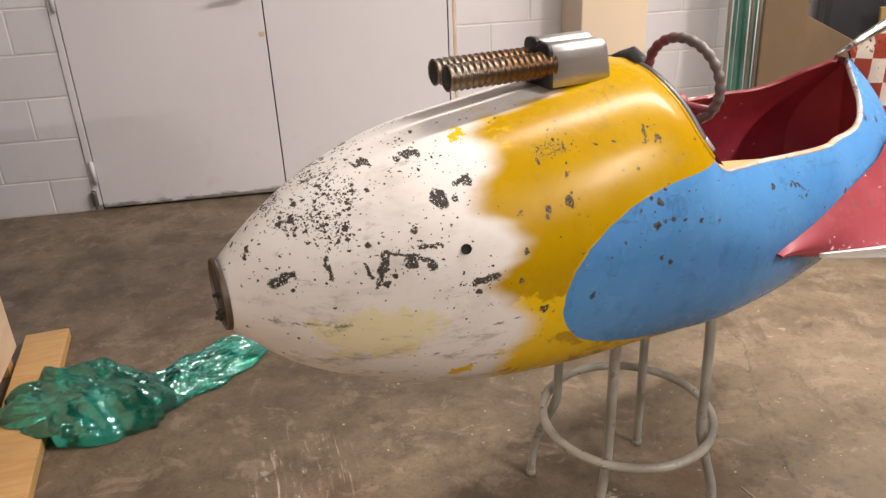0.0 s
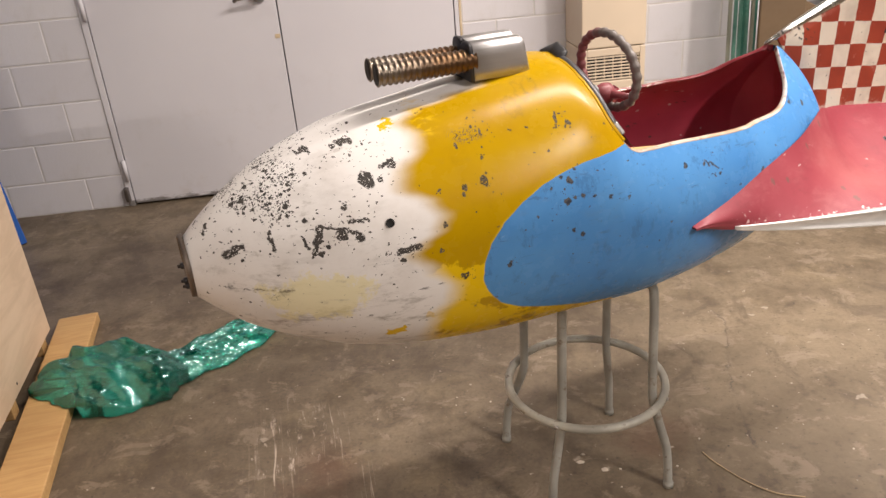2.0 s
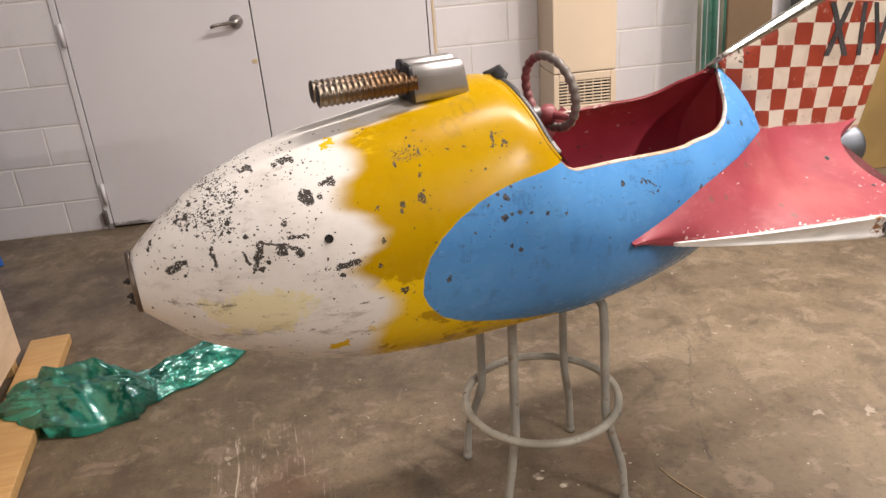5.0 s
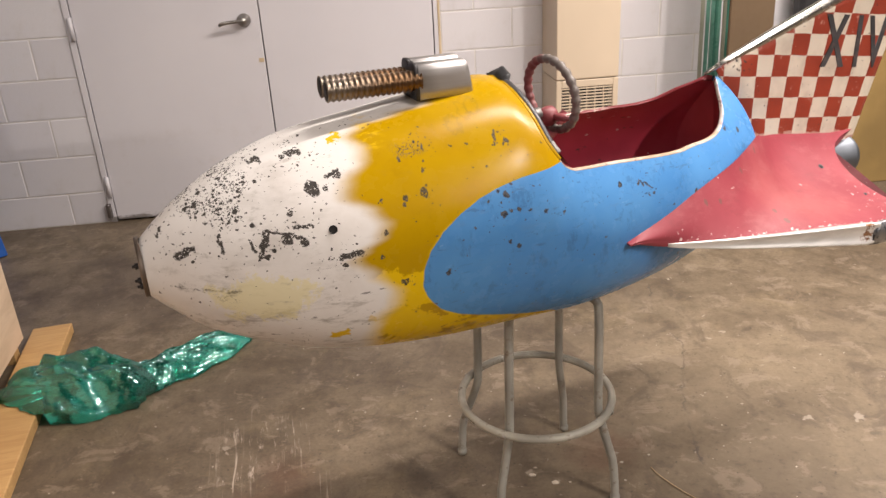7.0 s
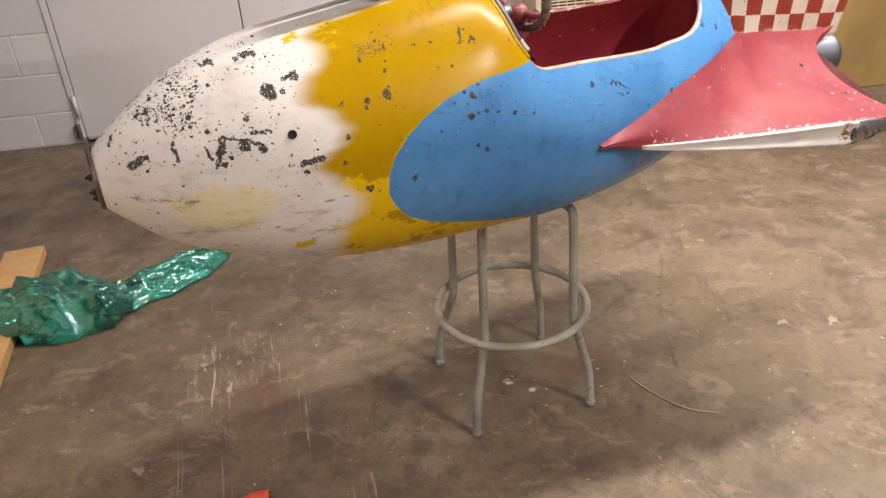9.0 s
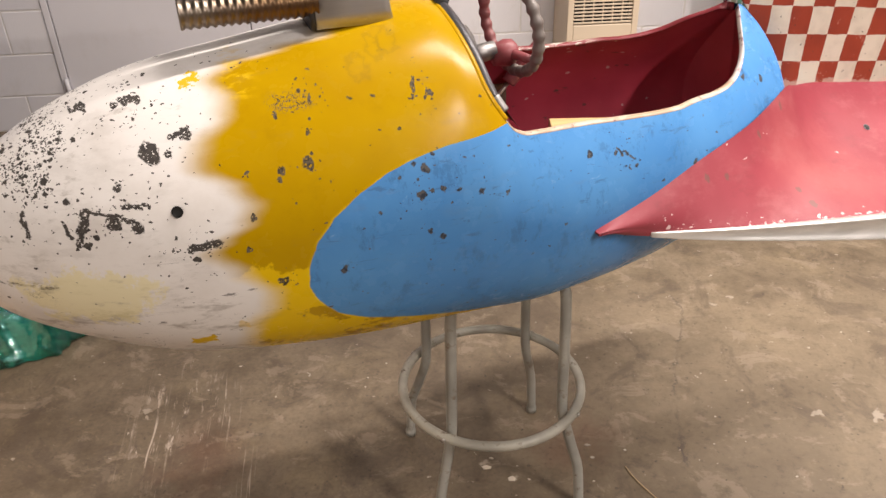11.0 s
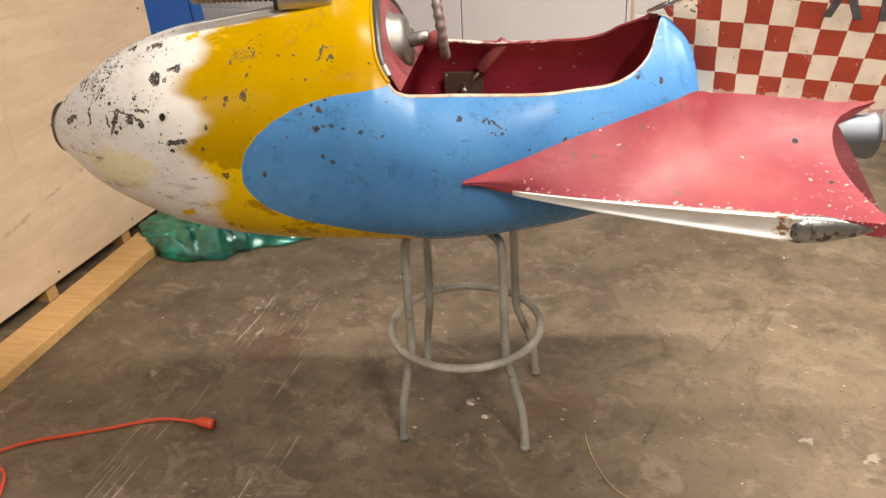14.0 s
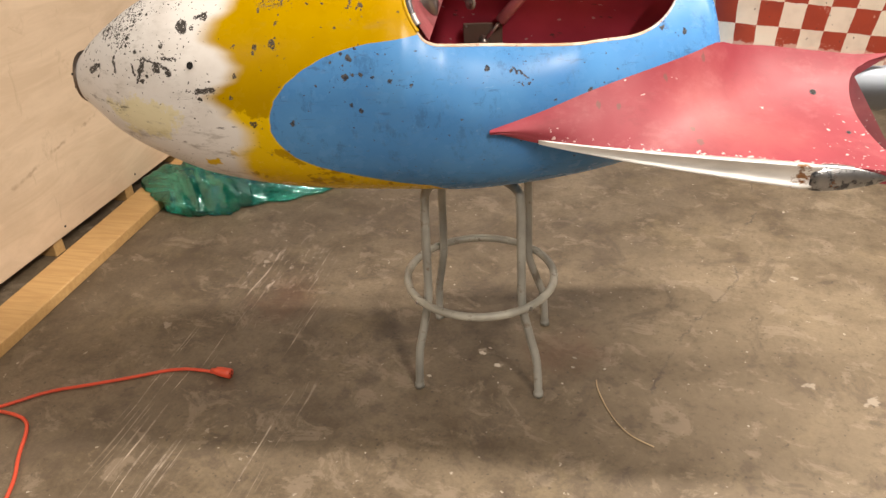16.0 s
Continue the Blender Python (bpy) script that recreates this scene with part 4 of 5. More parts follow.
part("lever", mesh_of("lever", *tube(smooth_path([(0.822, -0.045, 1.0), (0.80, -0.05, 1.0), (0.72, -0.052, 0.995), (0.705, -0.045, 0.985)], 2), 0.009, 10)), M_HANDLE, knob)
part("edge_pull", box_bm(0.868, 0.893, -0.003, 0.004, 0.79, 0.81, 0.001), M_TAN, door)

# heater cabinet
heater = thing("wall_heater", (0, 0, 0), "tall beige enamel wall heater with louvred grille", "heater")
heater.matrix_world = pose(*WALL_AT, 0, 0, WALL_TURN) @ pose(2.34, 0, 0)
HD = 0.30
part("cabinet", box_bm(0, 0.32, -HD, 0.0, 0.64, 2.1, 0.006), M_HEATER, heater)
part("base_frame", box_bm(0, 0.028, -HD, 0.0, 0.02, 0.636, 0.004), M_HEATER, heater)
part("base_frame", box_bm(0.292, 0.32, -HD, 0.0, 0.02, 0.636, 0.004), M_HEATER, heater)
part("base_panel", box_bm(0.0285, 0.2915, -HD, -0.26, 0.02, 0.475, 0.003), M_HEATER, heater)
part("base_panel", box_bm(0.0285, 0.2915, -HD, -0.26, 0.60, 0.636, 0.003), M_HEATER, heater)
# solid dark block paints the shade seen between the louvres
part("louvre_shade", box_bm(0.029, 0.291, -0.24, -0.02, 0.4, 0.63), M_GAP, heater)
for k in range(8):
    part("louvre", box_bm(0.03, 0.29, -HD + 0.003, -HD + 0.010, 0.481 + k * 0.0155, 0.4875 + k * 0.0155, 0.001), M_HEATER, heater)
for k in range(1, 6):
    part("mullion", box_bm(0.03 + k * 0.0433 - 0.002, 0.03 + k * 0.0433 + 0.002, -HD + 0.006, -HD + 0.012, 0.478, 0.598), M_HEATER, heater)

# sheets and film leaning at the wall
def leaning(name, s0, s1, foot, top_d, height, thick, material, label, category, skew=0.0, fall=0.0):
    ob = thing(name, (0, 0, 0), label, category)
    ob.matrix_world = pose(*WALL_AT, 0, 0, WALL_TURN)
    v = [(s0, -foot, 0.0), (s1, -foot, 0.0), (s1 + skew, -top_d, height - fall), (s0 + skew, -top_d, height)]
    v += [(a, b - thick, c) for a, b, c in v]
    bm = bmesh.new()
    q = [bm.verts.new(p) for p in v]
    for f in ((3, 2, 1, 0), (4, 5, 6, 7), (0, 1, 5, 4), (1, 2, 6, 5), (2, 3, 7, 6), (3, 0, 4, 7)):
        bm.faces.new([q[i] for i in f])
    bmesh.ops.bevel(bm, geom=bm.edges[:], offset=thick * 0.2, segments=1, affect="EDGES")
    part("sheet", bm, material, ob)
    return ob


# ---- plywood crate, blue locker, timber ----
CRATE_AT, CRATE_TURN = (-1.43, 2.165, 0.0), 104.8
crate = thing("plywood_crate", CRATE_AT, "large plywood crate raised on wooden blocks", "crate", turn=CRATE_TURN)
part("side_panel", box_bm(-2.4, 0.0, 0.0, 0.016, 0.06, 1.03, 0.002), M_PLY, crate)
part("end_panel", box_bm(-0.016, 0.0, 0.0165, 0.78, 0.06, 1.03, 0.002), M_PLY, crate)
part("end_panel", box_bm(-2.4, -2.384, 0.0165, 0.78, 0.06, 1.03, 0.002), M_PLY, crate)
part("side_panel", box_bm(-2.4, 0.0, 0.7805, 0.796, 0.06, 1.03, 0.002), M_PLY, crate)
part("top_panel", box_bm(-2.3835, -0.017, 0.017, 0.78, 1.0, 1.016, 0.002), M_BLACKBOX, crate, "dark top board")
for cx, cz in ((-0.03, 0.98), (-0.05, 0.86), (-0.42, 0.985), (-0.80, 0.99), (-1.3, 0.985), (-0.40, 0.09), (-0.84, 0.09), (-1.32, 0.09)):
    part("screw", mesh_of("screw", *lathe([(0, 0.0), (0.0, 0.0048), (0.0012, 0.004), (0.0012, 0.0)], (cx, 0.0, cz), (0, -1, 0), 10)), M_DARK, crate)
part("bottom_panel", box_bm(-2.3835, -0.017, 0.017, 0.78, 0.062, 0.08), M_PLY, crate)
for cx in (-0.04, -0.42, -0.86, -1.35, -1.9):
    part("skid", box_bm(cx - 0.05, cx, 0.012, 0.76, 0.0, 0.058, 0.003), M_PINE, crate)


def paint_jar(at, radius, height, body, lid, label):
    ob = thing("paint_jar", at, label, "jar", "jars on the crate")
    part("jar", mesh_of("jar", *lathe([(0.0, 0.0), (0.0, radius * 0.94), (0.004, radius), (height * 0.74, radius), (height * 0.80, radius * 0.86), (height * 0.80, 0.0)], (0, 0, 0), (0, 0, 1), 24)), body, ob)
    part("lid", mesh_of("lid", *lathe([(height * 0.80, 0.0), (height * 0.80, radius * 0.90), (height * 0.98, radius * 0.90), (height, radius * 0.84), (height, 0.0)], (0, 0, 0), (0, 0, 1), 24)), lid, ob)


paint_jar((-1.545, 1.93, 1.016), 0.034, 0.09, M_RED, M_BLACKBOX, "small red jar with a black lid on the crate")
paint_jar((-1.575, 2.035, 1.016), 0.024, 0.075, M_DOOR, M_DOOR, "small white plastic jar on the crate")
paint_jar((-1.60, 2.095, 1.016), 0.022, 0.07, M_DOOR, M_BLACKBOX, "small white jar with a black lid on the crate")
paint_jar((-1.70, 1.86, 1.016), 0.028, 0.06, M_GREY, M_DARK, "low grey tin with a dark lid on the crate")


# ---- the rocket ride: u along its axis from the nose, v across, w up from the floor ----
ROCKET_AT, ROCKET_TURN = (-0.3149, 0.990), 24.0
SEAT = (0.84, 0.0, 0.6)
rocket = tagged(new("rocket_ride"), "chipped white, yellow and blue child-size rocket ride on a stool", "amusement ride")
rocket.matrix_world = pose(*ROCKET_AT, 0, 0, 0, ROCKET_TURN) @ pose(*SEAT)
BACK = tuple(-a for a in SEAT)

STATIONS = [0, 0.03, 0.08, 0.16, 0.28, 0.42, 0.56, 0.68, 0.72, 0.76, 0.81, 0.92, 1.08, 1.2, 1.27, 1.30, 1.325, 1.34, 1.352, 1.6]
HALF = list(zip(STATIONS, [0.053, 0.075, 0.112, 0.154, 0.195, 0.214, 0.226, 0.230, 0.230, 0.228, 0.228, 0.219, 0.196, 0.160, 0.126, 0.117, 0.108, 0.098, 0.088, 0.070]))
TOP = list(zip(STATIONS, [0.918, 0.946, 0.983, 1.029, 1.07, 1.092, 1.112, 1.126, 1.114, 1.087, 1.052, 1.032, 1.03, 1.06, 1.052, 1.03, 0.998, 0.955, 0.885, 0.845]))
KEEL = list(zip(STATIONS, [0.815, 0.784, 0.740, 0.694, 0.645, 0.617, 0.605, 0.602, 0.601, 0.601, 0.601, 0.608, 0.630, 0.655, 0.675, 0.684, 0.692, 0.698, 0.702, 0.755]))
RIM = [(0.698, 1.14), (0.706, 1.115), (0.72, 1.069), (0.728, 1.033), (0.749, 0.993), (0.765, 0.973), (0.79, 0.963), (0.871, 0.957), (0.956, 0.952), (1.043, 0.949), (1.132, 0.949),
       (1.165, 0.952), (1.195, 0.960), (1.215, 0.970), (1.232, 0.983), (1.242, 0.995), (1.254, 1.02), (1.264, 1.043), (1.272, 1.062)]


def keel_line(u):
    """The body's middle swings a little across the frame from nose to tail."""
    return glide([(0.0, -0.022), (0.08, -0.0185), (0.28, -0.0115), (0.7, 0.0), (1.0, 0.0115), (1.25, 0.025), (1.4, 0.029)], u)


def section(u, inset=0.0):
    top, low = glide(TOP, u) - inset, glide(KEEL, u) + inset
    return max(glide(HALF, u) - inset, 0.004), (top + low) / 2, (top - low) / 2


FAR_LIFT = [(0.72, 0.0), (0.80, 0.029), (1.0, 0.034), (1.10, 0.042), (1.16, 0.053), (1.20, 0.068), (1.24, 0.060), (1.272, 0.03)]


def reach(u, inset=0.0, side=-1):
    """The angle from the keel up to the cockpit's rim, or to the top where the hull is closed."""
    half, mid, rz = section(u, inset)
    if not RIM[0][0] < u < RIM[-1][0]:
        return math.pi
    rim = glide(RIM, u) + (glide(FAR_LIFT, u) if side > 0 else 0.0)
    return math.acos(min(1, max(-1, (mid - rim) / rz)))


def hull_row(u, n=72, inset=0.0):
    half, mid, rz = section(u, inset)
    a, b = reach(u, inset, -1), reach(u, inset, 1)
    pinch = 0.75 * glide([(1.06, 0.0), (1.22, 1.0), (1.28, 1.0), (1.345, 0.0)], u)
    return [Vector((u, keel_line(u) + half * math.sin(q) * (1 - pinch * max(0.0, -math.cos(q)) ** 2), mid - rz * math.cos(q))) for q in (a * min(0, 2 * k / n - 1) + b * max(0, 2 * k / n - 1) for k in range(n + 1))]


def steps(a, b, n):
    return [a + (b - a) * k / n for k in range(n + 1)]


us = [0.09 * (k / 24) ** 2 for k in range(24)] + steps(0.09, 0.69, 48) + steps(0.6985, 0.80, 60) + steps(0.81, 1.12, 24) + steps(1.13, 1.2715, 54) + steps(1.275, 1.36, 24) + steps(1.37, 1.6, 16)
rows = [hull_row(u) for u in us]
hv, hf = loft(rows, closed=False)
me = mesh_of("hull", hv, hf)
bm = bmesh.new()
bm.from_mesh(me)
bmesh.ops.remove_doubles(bm, verts=bm.verts[:], dist=0.0004)
bmesh.ops.recalc_face_normals(bm, faces=bm.faces[:])
for f in bm.faces:
    f.smooth = True
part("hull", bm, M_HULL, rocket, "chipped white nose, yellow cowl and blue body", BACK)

ius = steps(0.665, 0.80, 60) + steps(0.81, 1.12, 24) + steps(1.13, 1.267, 50)
irows = [hull_row(u, 60, 0.011) for u in ius]
iv, jf = loft(irows, closed=False)
jf.append(tuple((len(irows) - 1) * 61 + j for j in range(61)))
part("cockpit_liner", mesh_of("cockpit_liner", iv, jf), M_MAROON, rocket, "scuffed maroon cockpit interior", BACK)
bul = [Vector((0.666, p.y * 0.98, p.z)) for p in hull_row(0.666, 48, 0.012)]
part("bulkhead", mesh_of("bulkhead", bul, [tuple(range(len(bul)))], False), M_MAROON, rocket, "", BACK)

# lip between skin and liner, all round the opening
lip_us = steps(0.734, 0.80, 20) + steps(0.81, 1.12, 22) + steps(1.13, 1.268, 44)


def rim_point(u, side, inset=0.0055):
    p = hull_row(u, 2, inset)[2 if side > 0 else 0]
    return p + Vector((0, 0, 0.001))


def lip(us, side):
    rows = []
    for u in us:
        a, b = rim_point(u, side, 0.0), rim_point(u, side, 0.0112)
        up = Vector((0, 0, 0.0022))
        rows.append([a - up, a + up * 0.2, a.lerp(b, 0.3) + up, a.lerp(b, 0.7) + up, b + up * 0.2, b - up])
    return mesh_of("coaming", *loft(rows, True, True))


part("coaming", lip(lip_us, -1), M_COAMING, rocket, "cream and tan worn rim of the cockpit", BACK)
part("far_rim", lip([u for u in lip_us if u < 1.262], 1), M_FARRIM, rocket, "maroon rim chipped to white", BACK)
arch_us = steps(0.700, 0.752, 26)
arch = [rim_point(u, -1, 0.004) for u in reversed(arch_us)] + [rim_point(u, 1, 0.004) for u in arch_us]
part("cowl_edge", mesh_of("cowl_edge", *tube(arch, 0.0055, 8)), M_HULL, rocket, "", BACK)

# instrument panel in the cowl's mouth
pv, pf, cols = [], [], 24
for layer in (0.0, 0.010):
    for k in range(29):
        z = 0.975 + (1.128 - 0.975) * k / 28
        uu = next((u for u in steps(0.70, 0.80, 400) if glide(RIM, u) <= z), 0.80)
        half, mid, rz = section(uu, 0.004)
        y = half * math.sqrt(max(0.0, 1 - ((z - mid) / rz) ** 2))
        pv += [Vector((uu + 0.002 + layer, keel_line(uu) + y * (2 * j / cols - 1), z)) for j in range(cols + 1)]
for layer in (0, 1):
    o = layer * 29 * (cols + 1)
    for k in range(28):
        for j in range(cols):
            a = o + k * (cols + 1) + j
            pf.append((a, a + 1, a + cols + 2, a + cols + 1))
part("instrument_panel", mesh_of("instrument_panel", pv, pf), M_PINK, rocket, "worn maroon instrument panel", BACK)
edge = []
for u in list(reversed(steps(0.703, 0.745, 30))) :
    edge.append(rim_point(u, -1, 0.006) + Vector((0.008, 0, 0)))
edge2 = [Vector((p.x, -p.y, p.z)) for p in reversed(edge)]
low = [p + Vector((0.001, 0, 0)) for p in edge if p.z < 1.022]
part("bezel", mesh_of("bezel", *tube(edge + edge2, [0.0095 - 0.004 * abs(2 * k / (2 * len(edge) - 1) - 1) for k in range(2 * len(edge))], 8)), M_GREY, rocket, "dark grey metal panel edge", BACK)
for side in (1, -1):
    part("edge_trim", mesh_of("edge_trim", *tube([Vector((p.x, p.y * side, p.z)) for p in low], 0.0068, 8)), M_CAST, rocket, "bare silver lower edge of the panel", BACK)
tip_rows = []
for k in range(13):
    y = -0.034 + 0.068 * k / 12
    h = 0.013 * (1 - abs(y) / 0.036)
    tip_rows.append([Vector((0.704, y, 1.122)), Vector((0.722, y, 1.126 + h)), Vector((0.727, y, 1.126 + h)), Vector((0.716, y, 1.10))])
part("panel_lip", mesh_of("panel_lip", *loft(tip_rows, True, True)), M_BLACKBOX, rocket, "dark bent lip above the panel", BACK)
AX = Vector((math.cos(radians(8)), 0, math.sin(radians(8))))
gb = Vector((0.735, 0.0, 1.022))
part("dial_housing", mesh_of("dial_housing", *lathe([(-0.01, 0.0), (-0.01, 0.062), (0.006, 0.062), (0.010, 0.056), (0.024, 0.054), (0.034, 0.048), (0.036, 0.036), (0.036, 0.0)], gb, AX, 36)), M_CAST, rocket, "grey cast column housing", BACK)

# steering wheel
sw = part("steering_wheel", mesh_of("column", *lathe([(0.0, 0.0), (0.0, 0.0145), (0.046, 0.014), (0.05, 0.0)], gb + AX * 0.028, AX, 20)), M_CAST, rocket, "grey column with a faded red wheel", BACK)
WN = Vector((1.0, 0.12, 0.12)).normalized()
WU = (Vector((0, 0, 1)) - WN * WN.z).normalized()
WS = WN.cross(WU) * -1
wc, hubp = Vector((0.833, -0.002, 1.070)), gb + AX * 0.094 + Vector((0, 0, -0.010))
rp, rr = [], []
for k in range(144):
    q = 2 * math.pi * k / 144
    rp.append(wc + 0.0735 * math.cos(q) * WU + 0.083 * math.sin(q) * WS)
    rr.append(0.0088 + 0.0012 * math.cos(24 * q))
part("rim", mesh_of("rim", *tube(rp, rr, 10, closed=True)), M_WHEEL, sw, "grey weathered finger-grip rim")
part("hub", mesh_of("hub", *lathe([(-0.026, 0.0), (-0.024, 0.015), (-0.010, 0.019), (0.0, 0.0215), (0.012, 0.019), (0.018, 0.011), (0.020, 0.0)], hubp, AX, 20)), M_PINK, sw, "faded red hub")
for q in (-2.2, 2.5):
    e = wc + 0.073 * math.cos(q) * WU + 0.079 * math.sin(q) * WS
    part("spoke", mesh_of("spoke", *tube([hubp, hubp.lerp(e, 0.5) + WN * 0.003, e], [0.010, 0.0075, 0.007], 8)), M_PINK, sw)

# control lever on the far wall
plate = part("control_lever", box_bm(0.815, 0.905, 0.176, 0.182, 0.80, 0.912, 0.002), M_PLATE, rocket, "brown plate with a maroon-gripped lever", BACK)
part("pivot", mesh_of("pivot", *lathe([(0, 0.0), (0, 0.013), (0.01, 0.011), (0.018, 0.006), (0.018, 0.0)], (0.862, 0.176, 0.872), (0, -1, 0), 14)), M_RUSTY, plate)
part("arm", mesh_of("arm", *tube([(0.862, 0.165, 0.872), (0.905, 0.158, 0.925)], 0.004, 8)), M_RUSTY, plate)
part("grip", mesh_of("grip", *tube(smooth_path([(0.90, 0.159, 0.919), (0.912, 0.157, 0.934), (0.95, 0.150, 0.977), (0.957, 0.149, 0.984)], 2), [0.0105, 0.013] + [0.0138] * 20, 10)), M_PINK, plate)
for px_, pz_ in ((0.822, 0.905), (0.898, 0.905), (0.898, 0.81), (0.822, 0.81)):
    part("screw", mesh_of("screw", *lathe([(0, 0.0), (0, 0.003), (0.002, 0.002), (0.002, 0.0)], (px_, 0.176, pz_), (0, -1, 0), 8)), M_RUSTY, plate)

# seat board inside
board = box_bm(0.0, 0.20, -0.19, 0.0, -0.030, 0.0, 0.002)
bmesh.ops.transform(board, matrix=pose(0.962, 0.112, 0.858, 0, 0, -19), verts=board.verts[:])
part("seat_board", board, M_BOARD, rocket, "loose tan plywood seat board", BACK)

# nose ring
part("nose_ring", mesh_of("nose_ring", *lathe([(0.004, 0.0560), (0.0, 0.0552), (-0.004, 0.0538), (-0.0045, 0.0525), (-0.003, 0.051), (0.004, 0.050)], (-0.004, -0.022, 0.8685), (1, 0.05, 0.0), 40)), M_RING, rocket, "corroded brown metal nose ring", BACK)
# black disc stands in for the shaded hollow behind the nose ring
part("nose_shade_disc", mesh_of("nose_shade_disc", *lathe([(0.0, 0.0), (-0.001, 0.049), (0.006, 0.051)], (-0.004, -0.022, 0.8685), (1, 0.05, 0.0), 40)), M_BLACK, rocket, "black disc closing the nose ring, standing for its dark interior", BACK)
for q in (2.7, 3.5, 4.5):
    p = Vector((-0.008, -0.022 + 0.035 * math.cos(q), 0.8685 + 0.035 * math.sin(q)))
    part("nose_stud", mesh_of("nose_stud", *lathe([(0, 0.006), (0.005, 0.006), (0.006, 0.003), (0.010, 0.003), (0.010, 0.0)], p, (-1, 0, 0), 8)), M_DARK, rocket, "", BACK)

# twin corrugated pipes and their shroud
def corrugated(y):
    prof, n = [], 17 * 8
    for k in range(n + 1):
        a = 0.175 * k / n
        prof.append((a, 0.0190 + 0.0014 * math.cos(2 * math.pi * 17 * k / n)))
    prof = [(0.03, 0.0165), (-0.001, 0.0175), (-0.002, 0.0188), (-0.001, 0.0202)] + prof
    return mesh_of("exhaust_pipe", *lathe(prof, (0.358, y, 1.142), (1, 0, 0), 28))


for y in (-0.050, -0.003):
    pp = part("exhaust_pipe", corrugated(y), M_PIPE, rocket, "heat-tinted corrugated metal pipe", BACK)
    # black disc flush with the mouth paints the shade inside the pipe
    part("bore_shade", mesh_of("bore_shade", *lathe([(-0.0012, 0.0), (-0.0012, 0.0172), (0.004, 0.0172)], (0.358, y, 1.142), (1, 0, 0), 20)), M_BLACK, pp)


SH_V = -0.0265


def shroud_row(u, grow=0.0, lift=0.0, n=9, foot=1.108):
    """Half an M: a straight wall, the arch over one pipe and the groove between; then mirrored."""
    r, h = 0.0185 + grow, 1.152 + lift
    half = [(-0.0375 - grow, foot), (-0.0375 - grow, 1.125), (-0.0365 - grow, h - 0.004)]
    for k in range(1, n + 1):
        q = math.pi * 0.80 * k / n
        c = math.cos(q)
        half.append((-0.018 - r * math.copysign(abs(c) ** 0.7, c), h + (0.0195 + grow) * math.sin(q) ** 0.7))
    half += [(-0.0005, h + 0.0125 + grow)]
    half += [(-y, z + 0.004 * min(1, max(0, (z - 1.13) / 0.03))) for y, z in reversed(half)]
    return [Vector((u, SH_V + y, z)) for y, z in half]


sh = [shroud_row(0.527), shroud_row(0.5285, 0.0012), shroud_row(0.57, 0.0012), shroud_row(0.614, 0.0012), shroud_row(0.621, 0.0008), shroud_row(0.624, -0.001, -0.002)]
for k, r in enumerate(sh):
    for p in r:
        p.x += (1.172 - p.z) * 0.16 if k > 2 else 0.0
part("pipe_shroud", mesh_of("pipe_shroud", *loft(sh, True, True)), M_BRUSHED, rocket, "brushed aluminium twin pipe shroud", BACK)
fl = [shroud_row(0.5195, 0.0, foot=1.108), shroud_row(0.5205, 0.0022, foot=1.107), shroud_row(0.5265, 0.0022, foot=1.106)]
part("pipe_flange", mesh_of("pipe_flange", *loft(fl, True, True)), M_DARK, rocket, "dark cast flange behind the pipes", BACK)
for y, z in ((-0.0265, 1.150),):
    part("flange_bolt", mesh_of("flange_bolt", *lathe([(0, 0.004), (0.004, 0.004), (0.005, 0.002), (0.005, 0.0)], (0.5195, y, z), (-1, 0, 0), 8)), M_RUSTY, rocket, "", BACK)

# tail fin with its chrome spear and lettering
def spear_w(u):
    return 1.0605 + (u - 1.2385) * 0.371


def trail_u(w):
    return 1.714 + (w - 0.856) * 0.285


fv, ff_, nc, nr = [], [], 26, 30
for side in (-1, 1):
    for i in range(nr + 1):
        w = 0.86 + (1.335 - 0.86) * i / nr
        lead = max(1.2385 + (w - 1.0362) / 0.486, glide([(0.86, 1.335), (0.94, 1.335), (1.0, 1.305), (1.04, 1.275), (1.06, 1.262)], w))
        tail = trail_u(w)
        lead = min(lead, tail - 0.001)
        for j in range(nc + 1):
            u = lead + (tail - lead) * j / nc
            flare = 0.006 * max(0.0, 1 - (w - 0.86) / 0.085) ** 2.2 * max(0.0, 1 - max(0, u - 1.40) / 0.30)
            fv.append(Vector((u, 0.026 + side * (0.0095 * min(1, (tail - u) / 0.03 + 0.25, (u - lead) / 0.05 + 0.25) + flare), w - 0.115 * (u - 1.45))))
one = (nr + 1) * (nc + 1)
for side in (0, 1):
    for i in range(nr):
        for j in range(nc):
            a = side * one + i * (nc + 1) + j
            q = (a, a + 1, a + nc + 2, a + nc + 1)
            ff_.append(q if side == 0 else q[::-1])
for i in range(nr):
    a = i * (nc + 1) + nc
    ff_.append((a, a + one, a + nc + 1 + one, a + nc + 1))
fin = part("tail_fin", mesh_of("tail_fin", fv, ff_), M_CHECK, rocket, "red and cream checkered tail fin", BACK)
sp = [(u, 0.027, spear_w(u) - d) for u, d in ((1.240, 0.001), (1.31, 0.0), (1.42, 0.0), (1.56, 0.0), (1.80, 0.004))]
part("spear_trim", mesh_of("spear_trim", *tube(sp, [0.0035, 0.0085, 0.0135, 0.0155, 0.016], 12)), M_CHROME, fin, "chrome spear along the leading edge")
